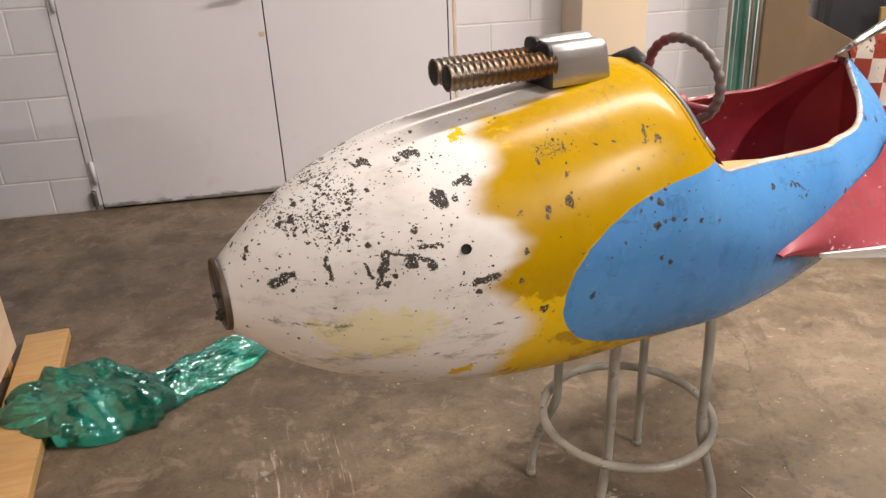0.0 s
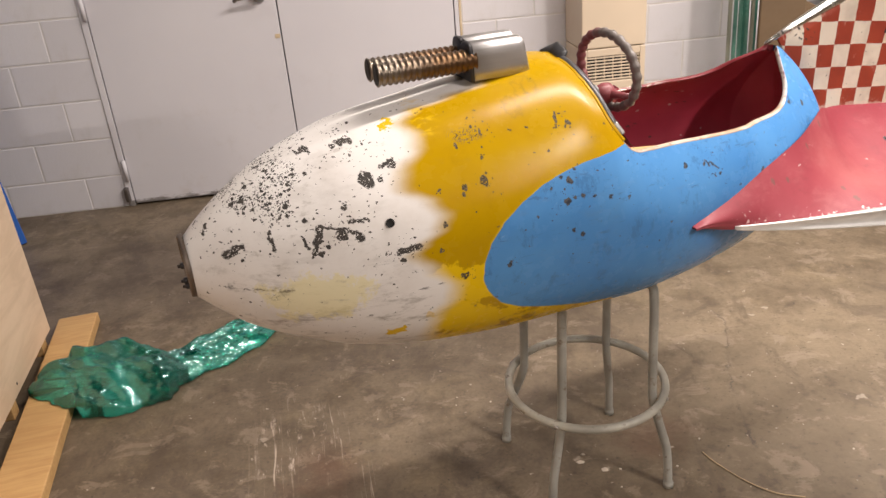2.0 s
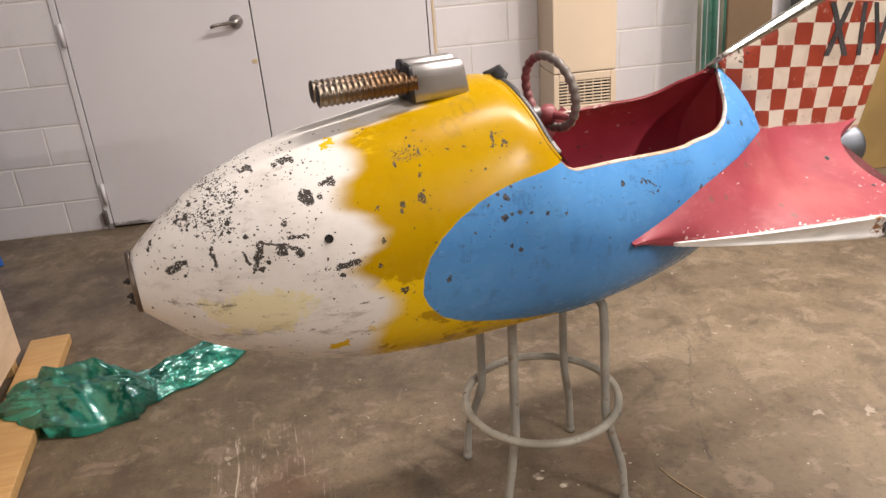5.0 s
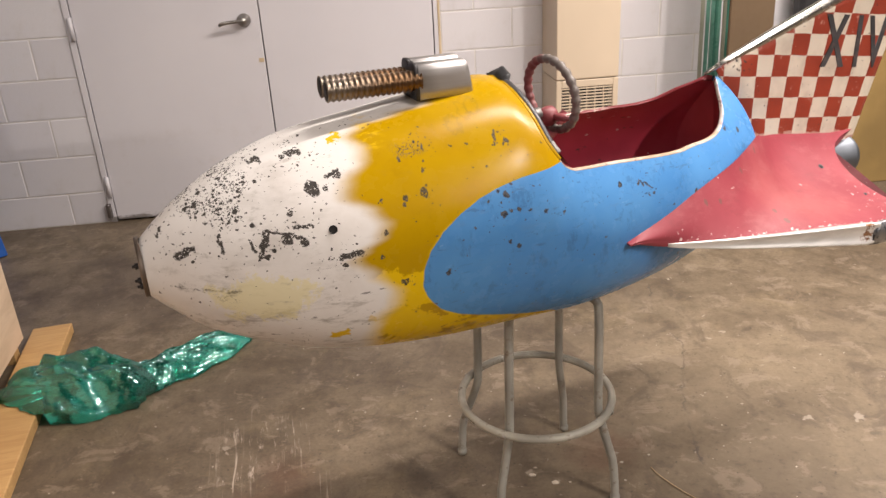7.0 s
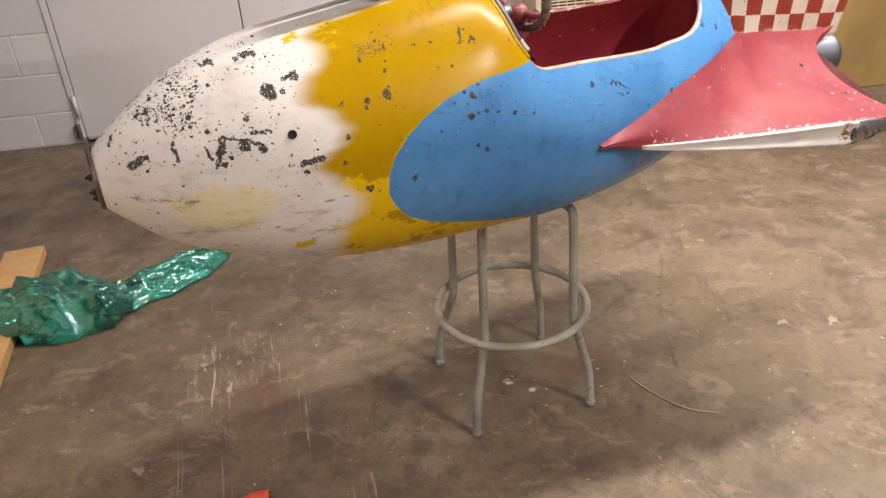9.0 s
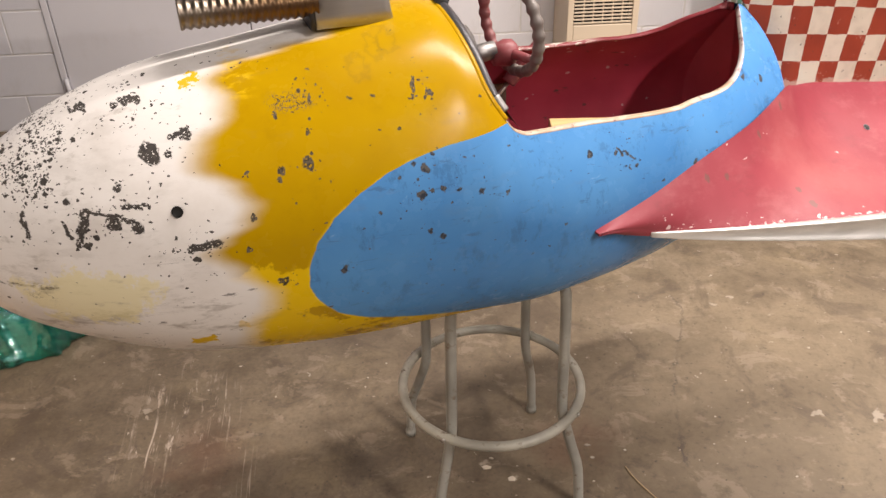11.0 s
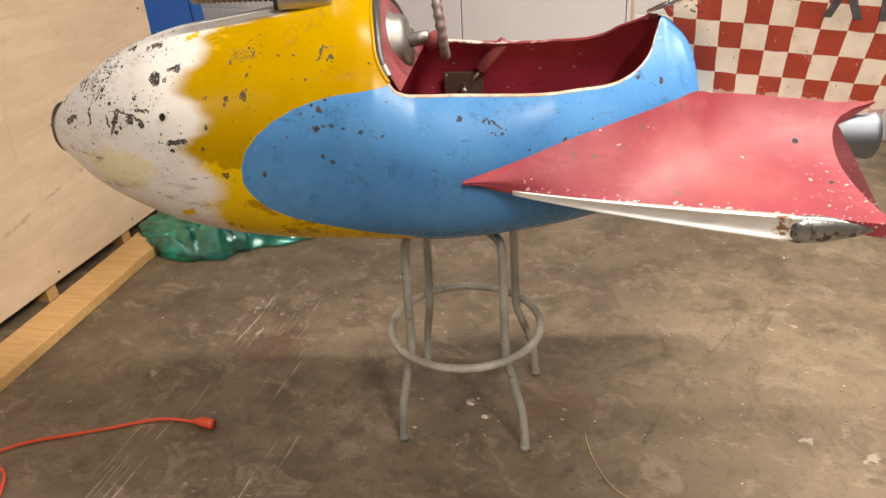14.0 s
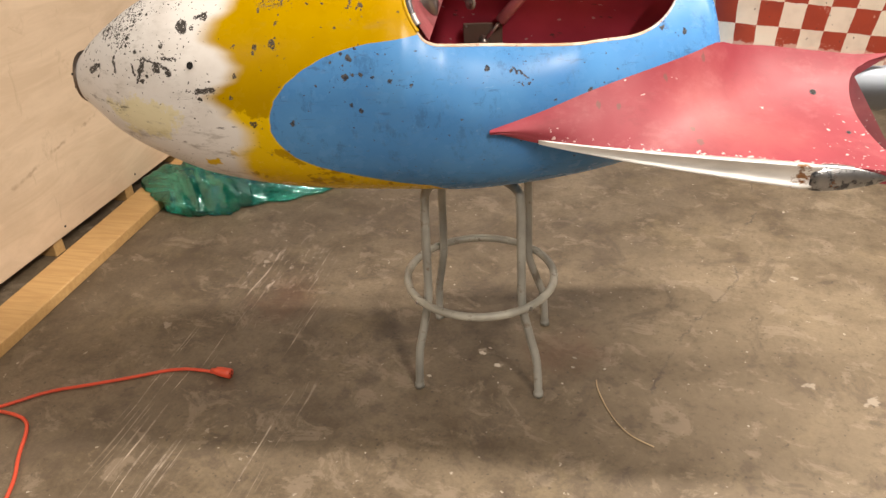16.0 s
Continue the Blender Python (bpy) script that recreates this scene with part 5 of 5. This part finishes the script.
for glyph, at in (("X", 1.605), ("I", 1.678), ("V", 1.738)):
    tc = bpy.data.curves.new("lettering", "FONT")
    tc.body, tc.size, tc.extrude, tc.offset, tc.align_x = glyph, 0.169, 0.0008, 0.0035, "CENTER"
    to = bpy.data.objects.new("t", tc)
    tm = bpy.data.meshes.new_from_object(to)
    bpy.data.objects.remove(to)
    for p in tm.vertices:
        x, y = p.co.x * 0.56, p.co.y
        p.co = Vector((at + x, 0.0154 + p.co.z, 1.040 + y - 0.115 * (at - 1.605 + x)))
    part("lettering", tm, M_LETTER, fin, "worn black letter of the numeral XIV")

# tail wings
def wing_edge(u):
    return glide([(0.885, 0.216), (0.986, 0.224), (1.2, 0.250), (1.47, 0.276), (1.64, 0.279)], u), glide([(0.885, 0.808), (0.986, 0.789), (1.2, 0.774), (1.47, 0.760), (1.64, 0.741)], u)


def wing_root(u):
    v = glide([(0.885, 0.2165), (0.985, 0.2010), (1.075, 0.178), (1.185, 0.143), (1.285, 0.087), (1.335, 0.056), (1.37, 0.032), (1.45, 0.0), (1.62, -0.008)], u)
    return v, glide([(0.885, 0.8085), (0.985, 0.840), (1.075, 0.870), (1.185, 0.898), (1.285, 0.915), (1.331, 0.924), (1.37, 0.911), (1.45, 0.897), (1.62, 0.874)], u)


def wing(side):
    up, dn, n, m, mid = [], [], 44, 18, 0.055 if side > 0 else 0.0
    for i in range(n + 1):
        s = i / n
        ru, rd = [], []
        for j in range(m + 1):
            r = j / m
            u = 0.885 + (0.735 + 0.075 * (1 - r) ** 14 + 0.03 * r - 0.035 * math.sin(math.pi * r)) * s
            (v0, w0), (v1, w1) = wing_root(min(u, 1.62)), wing_edge(u)
            hollow = min(1.0, s * 1.6)
            vc, wc_ = v0 + (v1 - v0) * (0.5 - 0.22 * hollow), w0 + (w1 - w0) * (0.5 + 0.28 * hollow)
            bow = 0.012 * (1 - hollow)
            v = (1 - r) ** 2 * v0 + 2 * r * (1 - r) * vc + r * r * v1
            w = (1 - r) ** 2 * w0 + 2 * r * (1 - r) * wc_ + r * r * w1
            v += bow * math.sin(math.pi * r)
            ru.append(Vector((u, side * v + mid, w)))
            drop = (0.004 + 0.030 * s) * (1 - 0.15 * r) * min(1.0, 0.15 + 4 * r)
            rd.append(Vector((u, side * (v - 0.004 * s) + mid, w - drop)))
        up.append(ru)
        dn.append(rd)
    rows = [a + b[::-1] for a, b in zip(up, dn)]
    me = mesh_of("tail_wing", *loft(rows, True, True))
    me.set_sharp_from_angle(angle=radians(50))
    return me


for side in (-1, 1):
    far = 0.055 if side > 0 else 0.0
    wg = part("tail_wing", wing(side), M_RED, rocket, "faded red tail wing with chipped edges", BACK)
    trows = []
    for k in range(33):
        t = k / 32
        u = 0.978 + (1.487 - 0.978) * t
        v, w = wing_edge(u)
        h = (0.004 + 0.0215 * t ** 0.9) * (1 - 0.28 * max(0.0, (t - 0.93) / 0.07) ** 2)
        top, dip = w + 0.001 - 0.25 * (0.0255 - h) * (t > 0.93), 0.30 * h * min(1.0, t * 3) * (1 - max(0.0, (t - 0.93) / 0.07))
        o = 0.0035 + 0.30 * h * min(1.0, t * 3)
        prof = [(-0.004, 0.0), (o - 0.0015, 0.0), (o, -0.04), (o, -0.10), (o - 0.6 * dip, -0.22), (o - dip, -0.42), (o - dip, -0.62), (o - 0.6 * dip, -0.82), (o, -0.91), (o, -0.97), (o - 0.0015, -1.0), (-0.004, -1.0)]
        trows.append([Vector((u, side * (v + a) + far, top + 2 * h * b)) for a, b in prof])
    part("chrome_trim", mesh_of("chrome_trim", *loft(trows, True, True)), M_TRIM, wg, "pitted chrome wing trim with rust")
    v, w = wing_edge(1.485)
    prof = [(0.0, 0.0), (0.0, 0.021), (0.006, 0.0255), (0.018, 0.0272), (0.04, 0.0268), (0.07, 0.0235), (0.10, 0.0175), (0.125, 0.0105), (0.142, 0.004), (0.146, 0.0)]
    lv, lf = lathe(prof, (1.470, side * (v - 0.003) + far, w - 0.0265), (1, side * 0.01, -0.02), 24)
    lv = [Vector((p.x, side * (v - 0.003) + far + (p.y - side * (v - 0.003) - far) * 0.62, p.z)) for p in lv]
    part("bullet_tip", mesh_of("bullet_tip", lv, lf), M_TIP, wg, "corroded chrome bullet tip")
    for hu, hvv, hr in ((1.527, 0.0755, 0.0058), (1.576, 0.157, 0.0038)):
        face = min((f for f in wg.data.polygons if f.normal.z > 0.2), key=lambda f: (f.center.x - hu) ** 2 + (f.center.y - side * hvv - far) ** 2)
        at = Vector(face.center) + face.normal * 0.0004
        # black disc on the skin gives the hole its shade; nothing is cut
        hole = part("bolt_hole", mesh_of("bolt_hole", *lathe([(0.0006, 0.0), (0.0006, hr), (0.0002, hr * 1.05)], at, face.normal, 14)), M_BLACK, wg, "dark bolt hole")
        part("hole_rim", mesh_of("hole_rim", *lathe([(0.0, hr * 1.16), (0.0009, hr * 1.12), (0.0009, hr * 1.02), (0.0, hr)], at, face.normal, 14)), M_NOZZLE, hole, "bare metal rim")


# tail pipe
part("tail_nozzle", mesh_of("tail_nozzle", *lathe([(0.0, 0.05), (0.09, 0.050), (0.102, 0.053), (0.112, 0.052), (0.116, 0.047), (0.11, 0.043), (0.03, 0.040), (0.03, 0.0)], (1.595, 0.030, 0.802), (1, 0.03, -0.04), 32)), M_NOZZLE, rocket, "dull chrome tail nozzle", BACK)
# black disc on the nose gives this hole its shade too
part("nose_bolt_hole", mesh_of("nose_bolt_hole", *lathe([(0.0, 0.0), (0.0, 0.0055), (0.002, 0.0075), (0.003, 0.007)], (0.312, -0.1965, 0.9405), (-0.25, -0.9, 0.35), 14)), M_BLACK, rocket, "dark bolt hole in the nose", BACK)

# ---- stool ----
STOOL = (0.417, 1.443, 0.0)
LEAN = Vector((0.002, -0.023, 0))
stool = thing("bar_stool", STOOL, "grey-painted tubular steel stool carrying the rocket", "stool")
for k in range(4):
    q = radians(-26 + 90 * k)
    leg = [(0.0, 0.585), (0.06, 0.588), (0.128, 0.588), (0.155, 0.578), (0.160, 0.548), (0.163, 0.40), (0.165, 0.29), (0.167, 0.268), (0.180, 0.225), (0.204, 0.150), (0.213, 0.125), (0.219, 0.08), (0.224, 0.008)]
    path = smooth_path([Vector((r * math.cos(q), r * math.sin(q), z)) + LEAN * min(1, max(0, (z - 0.1) / 0.16)) for r, z in leg], 2)
    lg = part("leg", mesh_of("leg", *tube(path, 0.0108, 12)), M_STEEL, stool)
    part("foot_cap", mesh_of("foot_cap", *lathe([(0, 0.0), (0, 0.0128), (0.012, 0.0130), (0.016, 0.011)], (0.224 * math.cos(q), 0.224 * math.sin(q), 0.0), (0, 0, 1), 14)), M_STEEL, lg)
    part("bolt", mesh_of("bolt", *lathe([(0, 0.0), (0, 0.006), (0.003, 0.005), (0.003, 0.0)], (0.2005 * math.cos(q) + LEAN.x, 0.2005 * math.sin(q) + LEAN.y, 0.280), (math.cos(q), math.sin(q), 0), 10)), M_RUSTY, lg)
part("foot_ring", mesh_of("foot_ring", *tube([(0.191 * math.cos(q) + LEAN.x, 0.191 * math.sin(q) + LEAN.y, 0.280) for q in (2 * math.pi * k / 72 for k in range(72))], 0.0102, 12, closed=True)), M_RINGPAINT, stool, "foot ring with worn paint")

# ---- timber, film, cord ----
a, b = Vector((-1.388, 2.295, 0)), Vector((-0.892, 0.70, 0))
ang = math.degrees(math.atan2((b - a).y, (b - a).x))
plank = thing("timber_plank", (a.x, a.y, 0), "long pale pine plank lying on the floor by the crate", "plank", turn=ang)
part("board", box_bm(0, 2.6, -0.075, 0.066, 0.0, 0.04, 0.004), M_PINE, plank)

locker = thing("blue_panel", (0, 0, 0), "blue enamelled steel panel leaning with folded edge behind the crate", "panel")
locker.matrix_world = pose(-2.105, 3.065, 0, 0, -5.5, 0) @ pose(0, 0, 0, 0, 0, 45)
part("face", box_bm(-0.6, 0.0, 0, 0.03, 0.02, 1.6, 0.004), M_BLUE, locker)
part("folded_edge", box_bm(0.003, 0.06, -0.02, 0.03, 0.0, 1.6, 0.006), M_BLUE, locker)

leaning("cardboard_sheet", 3.107, 3.325, 0.56, 0.46, 1.9, 0.02, M_CARD, "brown cardboard sheet leaning on the wall", "cardboard")
leaning("fibreboard_sheet", 3.86, 4.6, 0.42, 0.30, 0.78, 0.02, M_CARD_2, "golden brown fibreboard leaning on the wall", "fibreboard")
leaning("cardboard_offcut", 3.33, 3.80, 0.40, 0.34, 0.83, 0.02, M_CARD, "low slant-topped cardboard offcut leaning on the wall", "cardboard", 0.0, 0.235)
leaning("black_case", 3.66, 4.3, 0.14, 0.04, 1.7, 0.10, M_BLACKBOX, "dark case standing behind the cardboard", "case")
for k in range(9):
    x0 = 3.085 + 0.021 * k
    leaning("plastic_sheet", x0, x0 + 0.0185, 0.30 + 0.012 * (k % 3), 0.16 + 0.01 * (k % 2), 1.9, 0.012, (M_SHEET, M_TEAL, M_TEAL, M_TEAL_2, M_TEAL, M_SHEET, M_TEAL_2, M_SHEET, M_SHEET)[k],
            ("grey-green clear plastic sheet on edge", "teal plastic sheet on edge", "teal plastic sheet on edge", "dark teal plastic sheet on edge", "teal plastic sheet on edge", "grey-green clear plastic sheet on edge", "dark teal plastic sheet on edge", "grey-green clear plastic sheet on edge", "grey-green clear plastic sheet on edge")[k], "plastic sheet", 0.02 + 0.006 * (k % 4))

PLANK_A, PLANK_B = a, b


def over_plank(x, y):
    d = (PLANK_B - PLANK_A).normalized()
    return abs((x - PLANK_A.x) * d.y - (y - PLANK_A.y) * d.x) < 0.085


def wave(x):
    """A triangle wave of period 1 between -1 and 1: straight flanks and sharp folds."""
    return 4 * abs(x - math.floor(x + 0.5)) - 1


def crumple(x, y, folds):
    return sum(a * wave(x * c + y * d + o + 0.35 * noise.noise(Vector((x * 5, y * 5, o)))) for a, c, d, o in folds)


def film_bag(at, half, height, seed):
    """A slack bag lying on the floor: a low puffed top in flat facets over a creased skirt, closed below."""
    rng = random.Random(seed)
    folds = []
    for scale, amount, count in ((3.4, 0.013, 3), (6.5, 0.0075, 3), (15.0, 0.0022, 3)):
        for k in range(count):
            q = rng.uniform(0.5, 2.3)
            folds.append((amount * rng.uniform(0.6, 1.3), scale * math.cos(q), scale * math.sin(q) * 1.5, rng.random()))
    rings, spokes, rows = 46, 150, []
    for i in range(rings + 1):
        r = 0.02 + 0.98 * i / rings
        row = []
        for j in range(spokes):
            q = 2 * math.pi * j / spokes
            edge = 1 + 0.10 * noise.noise(Vector((math.cos(q) * 1.6, math.sin(q) * 1.6, seed))) + 0.05 * wave(q * 1.43 + 0.2) + 0.022 * wave(q * 3.7)
            x, y = half[0] * edge * r * math.cos(q), half[1] * edge * r * math.sin(q)
            puff = height * (1 - r ** 3.0) ** 0.62
            fold = crumple(x, y, folds) * min(1.0, 4.0 * (1 - r) + 0.30)
            lift = 0.044 if over_plank(x + at[0], y + at[1]) else 0.003
            tuck = 1 - 0.10 * max(0.0, (r - 0.9) / 0.1)
            row.append(Vector((x * tuck, y * tuck, max(lift, puff + fold))))
        rows.append(row)
    under = [Vector((p.x * 0.5, p.y * 0.5, 0.046 if over_plank(p.x * 0.5 + at[0], p.y * 0.5 + at[1]) else 0.005)) for p in rows[-1]]
    return mesh_of("body", *loft(rows + [under], True, True))


BAG_AT = (-1.075, 1.86, 0.0)
bag = thing("plastic_bag", BAG_AT, "crumpled translucent green plastic bag spilling off the plank", "plastic bag")
part("body", film_bag(BAG_AT, (0.275, 0.175), 0.105, 5), M_FILM, bag)
rng = random.Random(3)
pleats = [(0.0075 * rng.uniform(0.5, 1.2), 0.5 * rng.uniform(-1, 1), f, rng.random()) for f in (11.0, 17.0, 26.0, 39.0)]
trows = []
for k in range(121):
    s = k / 120
    cx, cy = 0.15 + 0.27 * s + 0.05 * s * s, 0.05 + 0.36 * s - 0.02 * math.sin(math.pi * s)
    wd = glide([(0.0, 0.10), (0.2, 0.10), (0.5, 0.115), (0.75, 0.095), (0.92, 0.065), (1.0, 0.025)], s)
    wd *= 1 + 0.08 * wave(s * 3.3 + 0.1) + 0.05 * noise.noise(Vector((s * 6, 2, 0)))
    sd = Vector((-0.75, 0.66, 0))
    top, low = [], []
    for j in range(49):
        c = 2 * j / 48 - 1
        fold = crumple(s * 0.5, c * wd, pleats) + 0.004 * wave(s * 5 + c * 3)
        z = 0.012 + (0.034 * (1 - abs(c) ** 2.4) + fold) * min(1.0, 3 * (1 - abs(c)) + 0.15)
        top.append(Vector((cx, cy, max(0.004, z))) + sd * (wd * c))
        low.append(Vector((cx, cy, 0.0035)) + sd * (wd * c * 0.97))
    trows.append(top + low[::-1])
part("tail", mesh_of("tail", *loft(trows, True, True)), M_FILM, bag)

# paint flakes and crumbs dropped on the floor under the stool
rng = random.Random(17)
flakes = bmesh.new()
spots = [(0.41, 1.44, 0.011), (0.47, 1.41, 0.012), (0.42, 1.47, 0.006), (0.32, 1.29, 0.009), (0.51, 1.41, 0.005), (0.65, 1.53, 0.008), (0.74, 1.52, 0.005), (0.66, 1.49, 0.006), (-0.15, 1.96, 0.006)]
spots += [(rng.uniform(-0.2, 1.2), rng.uniform(0.9, 2.3), rng.uniform(0.0015, 0.004)) for k in range(60)]
for x, y, r in spots:
    turn, sides = rng.uniform(0, 6.28), rng.randint(4, 6)
    ring = [(x + r * rng.uniform(0.6, 1.2) * math.cos(turn + 6.283 * k / sides), y + 0.7 * r * rng.uniform(0.6, 1.2) * math.sin(turn + 6.283 * k / sides)) for k in range(sides)]
    low = [flakes.verts.new((a, b, 0.0005)) for a, b in ring]
    high = [flakes.verts.new((x + (a - x) * 0.85, y + (b - y) * 0.85, 0.0012 + 0.10 * r + rng.uniform(0, 0.08) * r)) for a, b in ring]
    flakes.faces.new(high)
    for k in range(sides):
        flakes.faces.new((low[k], low[(k + 1) % sides], high[(k + 1) % sides], high[k]))
tagged(part("paint_flakes", flakes, M_FLAKE), "pale paint flakes scattered on the concrete floor", "debris", kind="stuff")

cord = thing("extension_cord", (0, 0, 0), "orange extension cord with moulded socket end on the floor", "cord")
cz = 0.0055
cp = smooth_path([(-0.215, 1.035, cz + 0.004), (-0.25, 1.035, cz), (-0.337, 1.007, cz), (-0.42, 0.925, cz), (-0.503, 0.851, cz), (-0.596, 0.774, cz), (-0.64, 0.70, cz), (-0.72, 0.60, cz), (-0.95, 0.45, cz), (-1.2, 0.2, cz)], 3)
part("cable", mesh_of("cable", *tube(cp, 0.0048, 10)), M_ORANGE, cord)
cp2 = smooth_path([(-0.655, 0.66, cz), (-0.60, 0.672, cz + 0.003), (-0.545, 0.675, cz), (-0.50, 0.64, cz), (-0.45, 0.58, cz), (-0.38, 0.52, cz), (-0.30, 0.40, cz), (-0.25, 0.2, cz)], 3)
part("cable", mesh_of("cable", *tube(cp2, 0.0048, 10)), M_ORANGE, cord)
sock = part("socket", mesh_of("socket", *tube([(-0.235, 1.037, 0.012), (-0.222, 1.037, 0.014), (-0.214, 1.038, 0.015), (-0.19, 1.042, 0.0155), (-0.172, 1.045, 0.0155)], [0.006, 0.008, 0.0125, 0.0145, 0.0145], 12)), M_ORANGE, cord)
for sy, sz in ((-0.005, 0.004), (0.005, 0.004), (0.0, -0.005)):
    part("slot", box_bm(-0.1735, -0.1712, 1.0455 + sy - 0.0015, 1.0455 + sy + 0.0015, 0.0155 + sz - 0.0025, 0.0155 + sz + 0.0025), M_BLACK, sock, "dark contact slot")
straw = thing("twine", (0, 0, 0), "short dry piece of pale twine on the floor", "twine")
part("strand", mesh_of("strand", *tube(smooth_path([(0.735, 1.465, 0.002), (0.75, 1.43, 0.003), (0.806, 1.357, 0.002), (0.869, 1.303, 0.004), (0.937, 1.293, 0.002)], 3), 0.0017, 6)), M_STRAW, straw)

# unseen ceiling fixtures over the lamps, added fill lamps included
for lx, ly, lturn, watts in LAMPS:
    fx = thing("unseen_ceiling_light", (lx, ly, CEIL), "white ceiling strip light out of view, some added only for fill", "ceiling light", "strip lights on the ceiling")
    part("housing", box_bm(-0.62, 0.62, -0.17, 0.17, -0.10, 0.0, 0.006), M_CEIL, fx)

# ---- wall blocks ----
blk = {}
for wdt in (0.39, 0.19):
    b = box_bm(-wdt / 2, wdt / 2, 0.0, 0.012, -0.095, 0.095, 0.003, 1)
    me = bpy.data.meshes.new("block")
    b.to_mesh(me)
    b.free()
    me.materials.append(M_BLOCK)
    blk[wdt] = me
for course in range(0, 9):
    z0 = -0.025 + 0.2 * course
    shift = 0.0 if course % 2 else 0.2
    for k in range(-6, 26):
        s0 = -0.42 + shift + 0.4 * k
        s1 = s0 + 0.4
        for lo, hi in ((-2.1, -0.031), (DOOR_W + 0.035, 4.4)):
            c0, c1 = max(s0, lo), min(s1, hi)
            if c1 - c0 < 0.06:
                continue
            ob = new("block", blk[0.39])
            ob.parent = wall_north
            low = 0.004 if course == 0 else z0 + 0.003
            hgt = z0 + 0.197 - low
            ob.location = ((c0 + c1) / 2, 0.0045, low + hgt / 2)
            ob.scale = ((c1 - c0 - 0.006) / 0.39, 1, hgt / 0.19)
